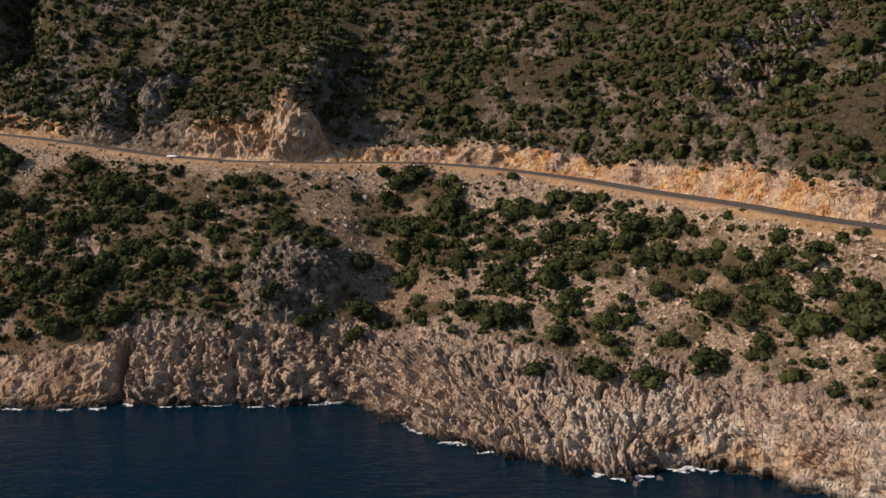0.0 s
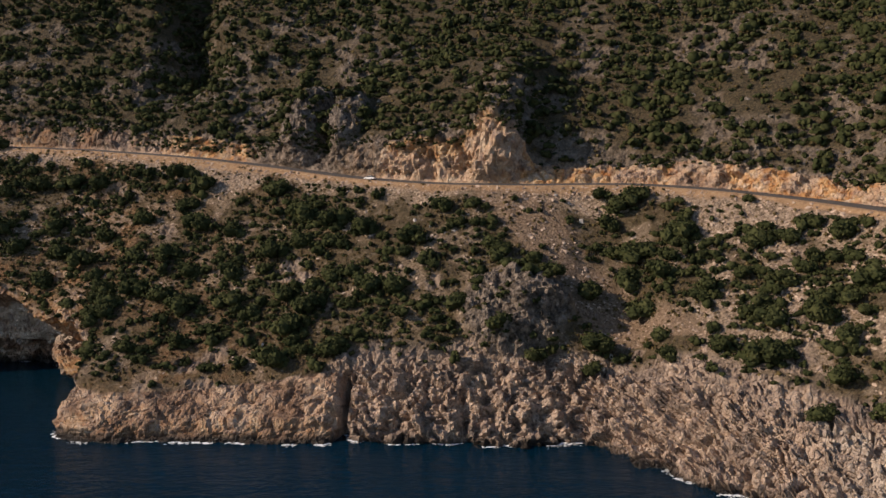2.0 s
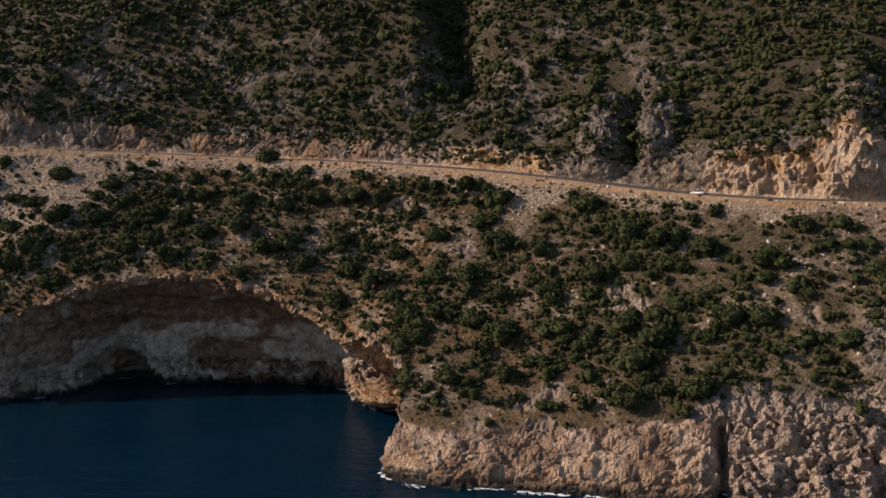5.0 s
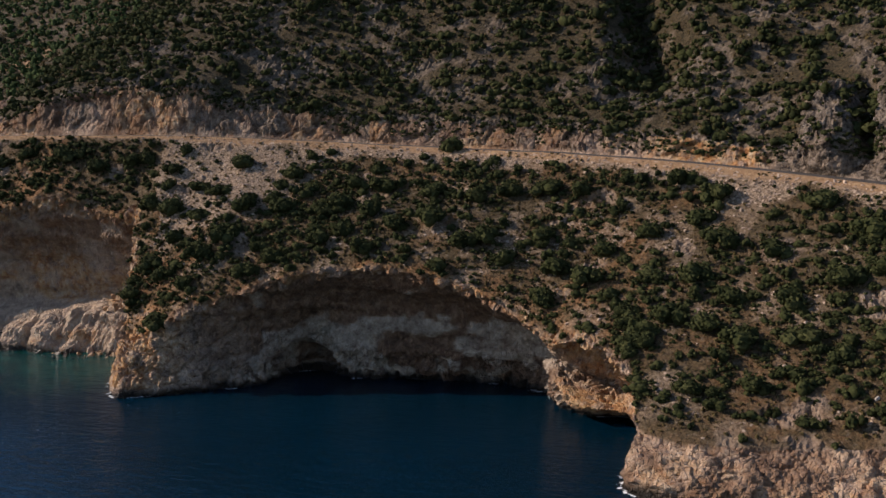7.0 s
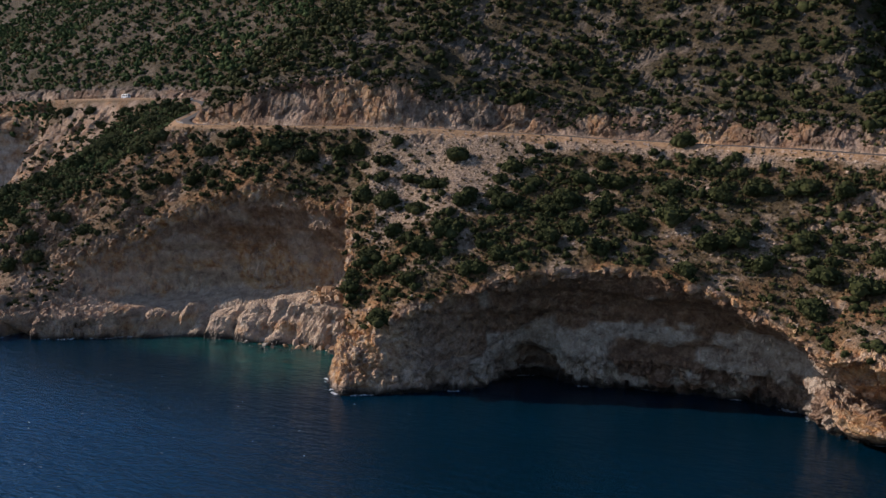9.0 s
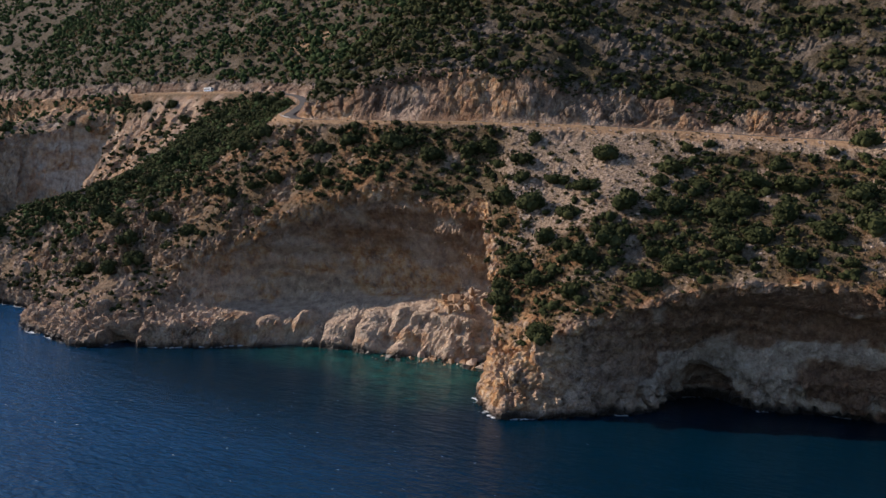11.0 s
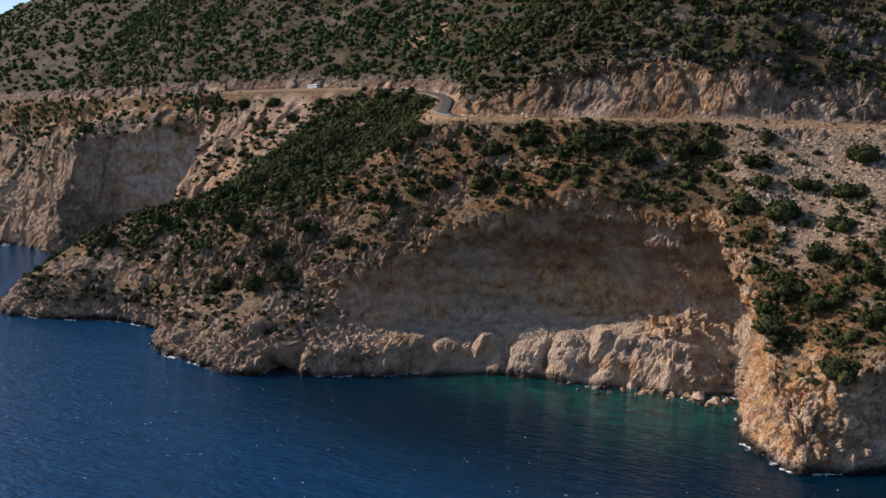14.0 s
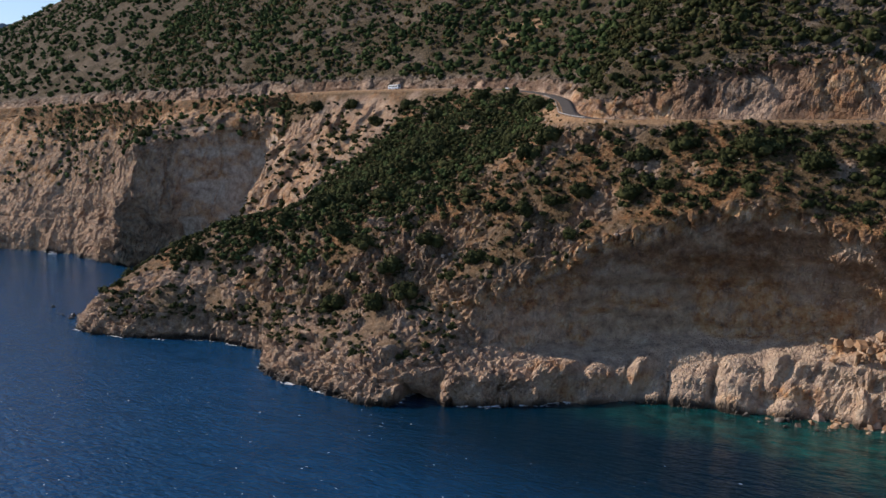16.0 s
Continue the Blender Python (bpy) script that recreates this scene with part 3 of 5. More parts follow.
    orange = np.maximum(orange, 0.9 * sstep(0.55, 0.9, fr) * (band == 3) * sstep(-185, -195, x) * sstep(-600, -560, x))
    orange = np.maximum(orange, 0.8 * bump_at(x, y, -425, 374, 22, 18) * (band <= 3))
    orange = np.maximum(orange, 0.95 * np.clip(1.6 * bump_at(x, y, -388, 330, 38, 44), 0, 1) * (band <= 4) * (z > 3))
    orange = np.maximum(orange, 0.5 * sstep(35, 55, x) * (band <= 3) * sstep(9, 4, z + 4 * patch2))
    orange = np.maximum(orange, np.maximum.reduce([slabtone, corner, 0.75 * face]))
    orange = np.maximum(orange, 0.9 * front * sstep(-0.25, 0.15, patch2 + 0.5 * patch) * (1 - 0.6 * rock))
    orange = np.maximum(orange, (0.3 + 0.3 * sstep(9, 3, z + 5 * patch2)) * sstep(-97, -104, x) * sstep(-200, -186, x) * (band <= 3))
    orange = np.maximum(orange, 0.3 * (x < -500) * (x > -812) * (band <= 4))
    orange = np.maximum(orange, 0.9 * bump_at(x, y, -207, 328, 20, 20) ** 0.5 * (band <= 4))
    orange = np.maximum(orange, (0.25 + 0.75 * sstep(-0.1, 0.25, patch)) * ((band == 4) | (band == 5)) * sstep(-395, -440, x) * (1 - rock * 0.6))
    orange = np.maximum(orange, 0.35 * (x < -800) * (band <= 4) + 0.75 * (x < -812) * (band == 5))
    orange = np.maximum(orange, np.maximum(0.55 * hollow, 0.65 * spur))
    orange = np.where((x < -575) & (band == 7), orange * 0.35, orange)
    orange = np.maximum(orange, 0.55 * slide) * (1 - (band == 7) * sstep(-97, -103, x) * sstep(-165, -150, x) * 0.85)
    q = p + 1.2 * np.stack([vnoise(p, 5.0, 71), vnoise(p, 5.0, 72), vnoise(p, 5.0, 73)], 1)
    blot = fbm(p, (15, 15, 8), 4, 61) + 0.16 * vnoise(q, (45, 45, 3.2), 63) * cave
    ledge = bump_at(x, y, -472, 358, 75, 26) ** 0.3 * (band <= 2)
    pale = cave * np.where(x > -400, sstep(-0.06, 0.16, blot + 0.3 * fbm(p, 3.0, 3, 62) + (17 - z) * 0.022), sstep(-0.12, 0.2, blot + (37 - z) * 0.014)) * 0.95
    # Less pale towards the arch's west pillar, painting in its deep shade.
    pale *= (1 - slabtone) * np.where(x < -400, 0.62, 0.25 + 0.75 * sstep(-362, -325, x))
    orange = np.maximum(orange, 0.8 * cave * (x < -400))
    pale = np.maximum(pale, 0.6 * ledge * sstep(-0.3, 0.1, blot))
    orange = np.maximum(orange, ledge * (0.35 + 0.45 * sstep(-450, -415, x)))
    pale = np.maximum(pale, 0.3 * face * (1 - np.clip(grey, 0, 1)))
    pale = np.maximum(pale, 0.85 * sstep(10, 40, x) * (band <= 3) * sstep(-0.3, 0.15, patch2))
    pale = np.maximum(pale, 0.85 * hollow * sstep(-0.15, 0.2, blot))
    # Brown cave rock, its dark tone also standing for shade under the roofs.
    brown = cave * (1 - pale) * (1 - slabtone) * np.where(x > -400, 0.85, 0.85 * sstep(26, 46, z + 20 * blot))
    # Brownish west cliff; the tone also dims its weakly lit sea face.
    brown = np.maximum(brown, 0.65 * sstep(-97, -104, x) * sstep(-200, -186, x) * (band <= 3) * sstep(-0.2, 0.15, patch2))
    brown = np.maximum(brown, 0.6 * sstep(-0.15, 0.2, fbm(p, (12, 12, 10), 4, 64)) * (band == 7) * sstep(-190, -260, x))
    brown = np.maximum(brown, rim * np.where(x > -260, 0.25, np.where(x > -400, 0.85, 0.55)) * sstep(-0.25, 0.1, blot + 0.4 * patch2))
    wet = (1 - sstep(0.8, 3.3, z + 1.8 * patch2)) * (band <= 2)
    # relief
    hard = rock > 0.03
    d = np.zeros(len(p))
    qh = q[hard] * np.stack([np.ones(hard.sum()), np.ones(hard.sum()), 1 - 0.4 * sstep(-400, -450, x[hard]) * (band[hard] <= 5)], 1)
    f1, f2, r, fa = worley(qh, (5.4, 5.4, 9.5), 81)
    g1, g2, t, ga = worley(qh, (2.8, 2.8, 4.4), 91)
    k1, k2, u, ka = worley(qh, (1.2, 1.2, 1.6), 95)
    crease = np.minimum(f2 - f1, 0.16) / 0.16 - 1
    crease2 = np.minimum(g2 - g1, 0.2) / 0.2 - 1
    knob = np.where(x[hard] < -480, 0.25, 1.0)
    chunk = 2.1 * crease + 1.9 * (r - 0.5) + (3.4 - knob) * fa + 1.5 * knob * (0.45 - f1) + 1.2 * crease2 + 1.1 * (t - 0.5) + (2.5 - 0.8 * knob) * ga + 0.9 * knob * (0.45 - g1) + 0.35 * (u - 0.5) + 0.5 * ka
    far_spur = (((x < -690) & (band == 5)) | (x < -812))[hard]
    b1, b2, bv, bf = worley(qh, (15.0, 15.0, 20.0), 191)
    chunk = np.where(far_spur, 4.0 * (bv - 0.5) + 8.0 * bf + 1.5 * (r - 0.5) + 2.6 * fa + 0.7 * crease + 0.5 * (t - 0.5) + 0.6 * ga, chunk)
    chunk += np.where((x < -555) & (x > -812) & (band <= 4), 3.2, 0.0)[hard] * (bv - 0.5 + 1.6 * bf)
    slab = bump_at(x, y, -206, 322, 16, 15) ** 0.4 * ((band == 1) | (band == 2))
    amp = np.where(band <= 3, np.where(x > -98, 1.15, 1.0), np.where(band == 7, np.where(x > -165, 0.38, 0.22) + 0.5 * face, 0.7 + 0.6 * front)) * (1 - 0.8 * cave * (1 - 0.35 * rim) * (band != 1)) * (1 - 0.5 * hollow) * (1 - 0.85 * slab) * (1 + 1.6 * east) * (1 - 0.35 * sstep(30, 55, x) * (band <= 3)) * (1 - 0.2 * sstep(-400, -450, x)) * (1 - 0.4 * bump_at(x, y, -380, 322, 36, 40) ** 0.5) * (1 - 0.7 * bump_at(x, y, -472, 362, 66, 26) ** 0.4 * (band <= 2))
    e1, e2, ev, ef = worley(qh * np.array([1, 1, 0.32]), 2.5, 97)
    rib = np.where((x > -100) & (band <= 4), 1.0, np.where((x < -555) & (band <= 4), 0.7, 0.0))[hard]
    chunk = chunk * (1 - 0.18 * rib) + rib * (1.0 * (np.minimum(e2 - e1, 0.22) / 0.22 - 0.7) + 0.7 * (ev - 0.5))
    d[hard] = chunk * (rock * amp)[hard]
    layered = sstep(-97, -104, x) * sstep(-200, -186, x) * (band <= 3)
    d *= 1 - 0.68 * layered
    d += layered * (0.9 * vnoise(q, (26, 26, 1.9), 181) + 0.6 * vnoise(q, (7, 7, 0.9), 182) + 0.9 * fbm(q, (3.2, 3.2, 2.0), 3, 183))
    cleft = np.exp(-((x + 99 + 0.5 * patch2) / 1.3) ** 2) * (band <= 3) + 0.6 * np.exp(-((x + 64 + 2 * patch2) / 1.0) ** 2) * (band <= 2)
    d -= 8.5 * cleft
    h1, h2, hv, hf = worley(p * np.array([1, 0.35, 0.12]), 10.5, 151)
    column = bump_at(x, y, -485, 355, 84, 36) ** 0.4 * (band <= 2) * np.where(band == 2, 1 - sstep(0, 0.5, fr), 1.0)
    cutcol = (band == 7) * sstep(0.1, 0.3, fr)
    c1, c2, cv, cf = worley(q * np.array([1, 1, 0.9]), 9.5, 161)
    d += cutcol * (0.9 * (np.minimum(c2 - c1, 0.12) / 0.12 - 0.8) + 2.6 * (cv - 0.5) + 3.0 * cf)
    d += rim * np.where(x < -400, 1.2, 2.2) * fbm(p, 11.0, 4, 171)
    d += (x < -812) * (band <= 5) * (1 - hollow) * 7.0 * fbm(p, (30, 30, 26), 4, 172)
    d -= 8.0 * np.exp(-((x + 322 + 5 * blot) / (1.5 + 0.36 * np.clip(16 - z, 0.5, 16))) ** 2) * sstep(18, 12, z + 6 * blot) * ((band == 1) | (band == 2)) * (y > 335)
    hole = np.exp(-((x + 558 + 0.6 * patch2) / 5.0) ** 4) * sstep(12.0, 9.0, z + 1.5 * patch2) * (band <= 2) * (y < 335)
    d = d * (1 - hole) - 17.0 * hole
    d += column * (4.6 * (np.minimum(h2 - h1, 0.35) / 0.35 - 0.55) + 1.3 * (hv - 0.5))
    d += cave * 1.5 * vnoise(p, (34, 34, 4.2), 101) + cave * 0.5 * vnoise(p, (20, 20, 1.7), 103) + cave * 1.4 * fbm(p, 12.0, 3, 102)
    soft = (1 - rock) * np.where((band == 6), 0.0, 1.0)
    d += soft * (0.9 * fbm(p, 11.0, 3, 111) + 0.35 * fbm(p, 2.6, 2, 115)) * np.where(band >= 8, 1.5, 1.0)
    d += np.where(band >= 8, 5.0 * sstep(0, 0.25, np.where(band == 8, fr, 1.0)) * fbm(p, 55.0, 3, 121), 0)
    d += scree * 0.25 * vnoise(p, 1.3, 131)
    d += (7.5 + 6.0 * patch2) * crag + 4.5 * knoll + (8.5 + 5.0 * patch2) * butt + (7.0 + 8.0 * patch2) * east - 9.0 * gap + spur * (1.0 + 8.0 * fbm(p, (20, 20, 20), 4, 141)) - 24.0 * ravine
    edge = np.where(band == 5, 1 - sstep(0.88, 0.97, fr), np.where(band == 7, sstep(0.0, 0.18, fr), np.where(band == 6, 0.0, 1.0)))
    d *= edge
    p = p + n * d[:, None]
    gully = bump_at(x, y, -20, 300, 14, 55) * ((band == 4) | (band == 5)) * edge
    p[:, 2] -= 2.5 * gully
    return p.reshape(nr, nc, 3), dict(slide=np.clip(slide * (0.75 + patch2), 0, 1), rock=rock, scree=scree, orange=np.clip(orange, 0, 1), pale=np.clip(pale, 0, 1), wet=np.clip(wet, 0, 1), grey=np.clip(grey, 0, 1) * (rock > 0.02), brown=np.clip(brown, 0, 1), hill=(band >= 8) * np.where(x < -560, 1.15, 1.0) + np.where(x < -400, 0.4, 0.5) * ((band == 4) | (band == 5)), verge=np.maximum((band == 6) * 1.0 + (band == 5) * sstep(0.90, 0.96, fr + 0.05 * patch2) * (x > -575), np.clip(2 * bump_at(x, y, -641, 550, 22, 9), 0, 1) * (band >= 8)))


def grid_mesh(name, P, attrs=None, flip=False):
    nr, nc, _ = P.shape
    idx = np.arange(nr * nc).reshape(nr, nc)
    a, b, c, d = idx[:-1, :-1].ravel(), idx[:-1, 1:].ravel(), idx[1:, 1:].ravel(), idx[1:, :-1].ravel()
    quads = np.stack([d, c, b, a] if flip else [a, b, c, d], 1).astype(np.int32)
    me = bpy.data.meshes.new(name)
    me.vertices.add(nr * nc)
    me.vertices.foreach_set("co", P.reshape(-1).astype(np.float32))
    me.loops.add(quads.size)
    me.loops.foreach_set("vertex_index", quads.ravel())
    me.polygons.add(len(quads))
    me.polygons.foreach_set("loop_start", np.arange(0, quads.size, 4, dtype=np.int32))
    me.polygons.foreach_set("loop_total", np.full(len(quads), 4, np.int32))
    me.update(calc_edges=True)
    for key, v in (attrs or {}).items():
        at = me.attributes.new(key, "FLOAT", "POINT")
        at.data.foreach_set("value", np.asarray(v, np.float32).ravel())
    return me


PG, MASK = shape_ground()
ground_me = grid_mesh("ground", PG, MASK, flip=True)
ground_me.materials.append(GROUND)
ground_me.polygons.foreach_set("use_smooth", ((MASK["rock"].reshape(PG.shape[:2])[:-1, :-1] < 0.45) | (BAND[:-1, None] == 9)).ravel())
ground = tagged(new("ground", ground_me), "steep limestone coast with scrub, sea cliffs and two arched caves", "ground", kind="structure")


# ---- sea ----
def build_sea():
    x = np.concatenate([[-5000, -3000, -2000], np.arange(-1500, 300, 10.0), [600, 1500, 3000]])
    y = np.concatenate([[-3000, -1200, -500, -200], np.arange(-60, 700, 10.0), [1000, 2000, 4500]])
    X, Y = np.meshgrid(x, y)
    P = np.stack([X, Y, np.zeros_like(X)], 2)
    shoal = np.maximum(bump_at(X, Y, -425, 352, 58, 36), 0.6 * bump_at(X, Y, -470, 350, 62, 30))
    shoal = np.maximum(shoal, 0.5 * bump_at(X, Y, -412, 330, 40, 42))
    shoal = np.maximum(shoal, 0.25 * bump_at(X, Y, -1040, 500, 60, 40))
    # Where glitter is painted on the western sea; also raises the chop.
    glitter_chop = sstep(-290, -600, X + 0.9 * (Y - 250)) * (0.75 + 0.25 * np.sin(X * 0.011 + Y * 0.02))
    # Keeps the brighter blue out of the dark water off the cove.
    dim_inshore = np.clip(1.3 - ((X + 455) / 150) ** 2 - ((Y - 325) / 75) ** 2, 0, 1)
    glitter_chop = glitter_chop * (1 - 0.95 * dim_inshore)
    return grid_mesh("sea", P, dict(shoal=sstep(0.0, 0.8, shoal), glitter_chop=glitter_chop))


sea_me = build_sea()
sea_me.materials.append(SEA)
tagged(new("water", sea_me), "deep blue sea with small waves, turquoise in the cove", "sea", kind="structure")


# ---- helpers for things ----
def mesh_of(name, verts, faces, materials, smooth=False, slots=None):
    me = bpy.data.meshes.new(name)
    me.from_pydata([tuple(v) for v in verts], [], [tuple(f) for f in faces])
    for m in materials:
        me.materials.append(m)
    if slots is not None:
        me.polygons.foreach_set("material_index", np.asarray(slots, np.int32))
    if smooth:
        me.polygons.foreach_set("use_smooth", np.ones(len(me.polygons), bool))
    me.update()
    return me


def part(name, bm, material, parent, label=""):
    """Links a bmesh as one mesh object under a thing or a part."""
    me = bpy.data.meshes.new(name)
    bm.to_mesh(me)
    bm.free()
    me.materials.append(material)
    ob = new(name, me)
    ob.parent = parent
    return tagged(ob, label)


def box_bm(size, centre=(0, 0, 0), bevel=0.0, segments=2):
    bm = bmesh.new()
    bmesh.ops.create_cube(bm, size=1.0)
    bmesh.ops.scale(bm, vec=size, verts=bm.verts)
    if bevel:
        bmesh.ops.bevel(bm, geom=bm.edges[:], offset=bevel, segments=segments, affect="EDGES")
    bmesh.ops.translate(bm, vec=centre, verts=bm.verts)
    return bm


def cyl_bm(radius, depth, centre, axis="y", segments=14):
    bm = bmesh.new()
    bmesh.ops.create_cone(bm, cap_ends=True, segments=segments, radius1=radius, radius2=radius, depth=depth)
    if axis == "y":
        bmesh.ops.rotate(bm, matrix=Matrix.Rotation(radians(90), 3, "X"), verts=bm.verts)
    bmesh.ops.translate(bm, vec=centre, verts=bm.verts)
    return bm


# ---- road ----
def ribbon(name, offsets, heights, material, a=0, b=None):
    r, side = ROAD[a:b], INLAND[a:b]
    P = np.stack([r + side * o + np.array([0, 0, h]) for o, h in zip(offsets, heights)], 0)
    me = grid_mesh(name, P)
    me.materials.append(material)
    return new(name, me)


tagged(ribbon("road", (-4.1, -4.05, -2.1, 0, 1.8, 3.45, 3.5), (-0.8, -0.22, 0.0, 0.17, 0.31, 0.42, 0.1), ASPHALT),
       "narrow coast road of worn grey asphalt with dusty verges", "road", kind="structure")


def road_at(x):
    """Place and heading on the road at an x of the plan."""
    k = int(np.argmin(np.abs(ROAD[:, 0] - x)))
    d = ROAD[min(k + 3, len(ROAD) - 1)] - ROAD[max(k - 3, 0)]
    return ROAD[k] + np.array([0, 0, 0.17]), math.degrees(math.atan2(d[1], d[0])), INLAND[k]


# ---- shrubs ----
def shrub_arrays(seed, clumps, core_rings, heads=(5, 8), leaf=(0.09, 0.19), core=0.78, wild=(0.85, 1.1)):
    """Leaf clumps over a lumpy dark core, about one metre in radius, standing on z = 0."""
    rng = np.random.RandomState(seed)
    lumps = []
    for k in range(rng.randint(*heads)):
        a, d = rng.uniform(0, 6.283), rng.uniform(0.25, 0.68)
        lumps.append((d * math.cos(a), d * math.sin(a), rng.uniform(0.22, 0.66), rng.uniform(0.36, 0.56)))
    lumps.append((0, 0, 0.52, 0.62))
    V, F = [], []
    for cx, cy, cz, r in lumps:
        base = len(V)
        n, m = core_rings
        for i in range(m):
            t = math.pi * (i + 0.5) / m
            for j in range(n):
                u = 6.283 * (j + 0.5 * (i % 2)) / n
                q = r * core * rng.uniform(*wild)
                V.append((cx + q * math.sin(t) * math.cos(u), cy + q * math.sin(t) * math.sin(u), max(-0.1, cz + q * math.cos(t))))
        for i in range(m - 1):
            for j in range(n):
                F.append((base + i * n + j, base + (i + 1) * n + j, base + (i + 1) * n + (j + 1) % n, base + i * n + (j + 1) % n))
        F.append(tuple(base + j for j in range(n)))
    for k in range(clumps):
        cx, cy, cz, r = lumps[rng.randint(len(lumps))]
        v = rng.normal(size=3)
        v[2] = abs(v[2]) * 1.0 - 0.25
        v /= np.linalg.norm(v)
        c = np.array([cx, cy, cz]) + v * r * rng.uniform(0.70, 1.12)
        if c[2] < 0.05:
            continue
        nrm = v + rng.normal(size=3) * 0.36
        nrm /= np.linalg.norm(nrm)
        t1 = np.cross(nrm, rng.normal(size=3))
        t1 /= np.linalg.norm(t1)
        t2 = np.cross(nrm, t1)
        w = rng.uniform(*leaf)
        b = len(V)
        V += [c - t1 * w, c - t2 * w * rng.uniform(0.5, 0.9) + nrm * 0.03, c + t1 * w * rng.uniform(0.8, 1.2), c + t2 * w * rng.uniform(0.5, 0.9) - nrm * 0.04]
        F.append((b, b + 1, b + 2, b + 3))
    return np.array(V, float), F


def stem_mesh(seed):
    rng = np.random.RandomState(seed)
    V, F = [], []
    for k in range(4):
        a = rng.uniform(0, 6.283)
        tip = np.array([0.35 * math.cos(a), 0.35 * math.sin(a), 0.6])
        for c, r in ((np.array([0, 0, -0.25]), 0.06), (tip * 0.5 + np.array([0, 0, 0.05]), 0.045), (tip, 0.02)):
            for j in range(5):
                V.append(c + r * np.array([math.cos(1.2566 * j), math.sin(1.2566 * j), 0]))
        b = len(V) - 15
        for i in range(2):
            for j in range(5):
                F.append((b + i * 5 + j, b + i * 5 + (j + 1) % 5, b + (i + 1) * 5 + (j + 1) % 5, b + (i + 1) * 5 + j))
    return mesh_of("stems", V, F, [WOOD])


FULL = [shrub_arrays(100 + k, 430, (6, 4), (6, 10), (0.055, 0.12)) for k in range(7)]
LIGHT = [shrub_arrays(200 + k, 38, (6, 3), (2, 4), (0.10, 0.20), 0.84, (0.7, 1.15)) for k in range(10)]
FARBUSH = [shrub_arrays(290 + k, 8, (5, 3), (0, 2), (0.2, 0.42), 0.9, (0.6, 1.25)) for k in range(10)]
SPARE = [shrub_arrays(270 + k, 16, (5, 3), (1, 4), (0.13, 0.30), 0.82, (0.6, 1.2)) for k in range(10)]
TUFT = [shrub_arrays(250 + k, 9, (5, 2), (0, 1), (0.2, 0.42), 0.9) for k in range(6)]
CROWNS = [mesh_of("crown", v, f, [LEAF]) for v, f in FULL]
STEMS = [stem_mesh(300 + k) for k in range(3)]

FLAT = PG.reshape(-1, 3)
NC = PG.shape[1]
FBAND = np.repeat(BAND, NC)
FFRAC = np.repeat(FRAC, NC)
SLOPE_IDX = np.flatnonzero((FBAND == 4) | (FBAND == 5) | (FBAND == 8) | (FBAND == 9))
_sub = FLAT[SLOPE_IDX]


def ground_at(x, y):
    """The open ground's place nearest to a point of the plan."""
    k = np.argmin((_sub[:, 0] - x) ** 2 + (_sub[:, 1] - y) ** 2)
    return _sub[k]


# Large shrubs: plan x, y and radius, area by area.
SHRUBS = {}
SHRUBS["shrubs of the east slope"] = ("large dark green shrub on the stony slope below the road", [
    (23, 311, 2.1), (37, 293, 3.6), (43, 284, 4.4), (31, 292, 3.6), (22, 295, 4.6), (25, 299, 2.6), (52, 274, 2.4), (57, 261, 4.9),
    (45, 266, 4.9), (52, 259, 4.1), (59, 250, 4.8), (67, 249, 3.3), (70, 240, 3.1), (25, 277, 3.9), (31, 260, 4.9), (81, 221, 4.9),
    (87, 211, 4.9), (97, 204, 4.9), (74, 231, 3.0), (83, 216, 2.9), (68, 232, 4.2), (57, 242, 3.5), (43, 241, 3.4), (75, 223, 3.3),
    (30, 244, 3.9), (39, 230, 4.9), (51, 227, 4.4), (64, 223, 4.9), (58, 230, 3.4), (24, 237, 3.8), (46, 245, 2.7), (35, 253, 3.2)])
SHRUBS["shrubs of the east slope higher up"] = ("large dark green shrub on the stony slope below the road", [
    (93, 206, 2.8), (98, 201, 3.5), (77, 217, 3.3), (93, 209, 2.7)])
SHRUBS["shrubs of the gully side"] = ("tall dark green shrub beside the stony gully", [
    (-16, 325, 4.9), (-20, 320, 4.4), (-9, 325, 4.5), (2, 306, 4.9), (-10, 307, 4.9), (-14, 303, 4.9), (-6, 295, 4.6), (-17, 312, 4.3),
    (15, 284, 3.5), (6, 284, 4.0), (19, 265, 4.1), (15, 255, 4.8), (5, 263, 3.7), (-8, 268, 3.4), (-11, 290, 4.9)])
SHRUBS["shrubs of the crag slope"] = ("rounded green shrub among limestone crags", [
    (-102, 326, 4.9), (-83, 317, 4.8), (-75, 328, 3.6), (-69, 320, 2.6), (-95, 302, 4.2), (-87, 299, 4.5), (-27, 281, 4.9), (-28, 296, 4.6),
    (-28, 270, 3.0), (-44, 273, 3.5), (-64, 326, 3.3), (-67, 290, 4.6), (-104, 284, 4.7), (-58, 312, 3.4), (-38, 295, 3.7)])
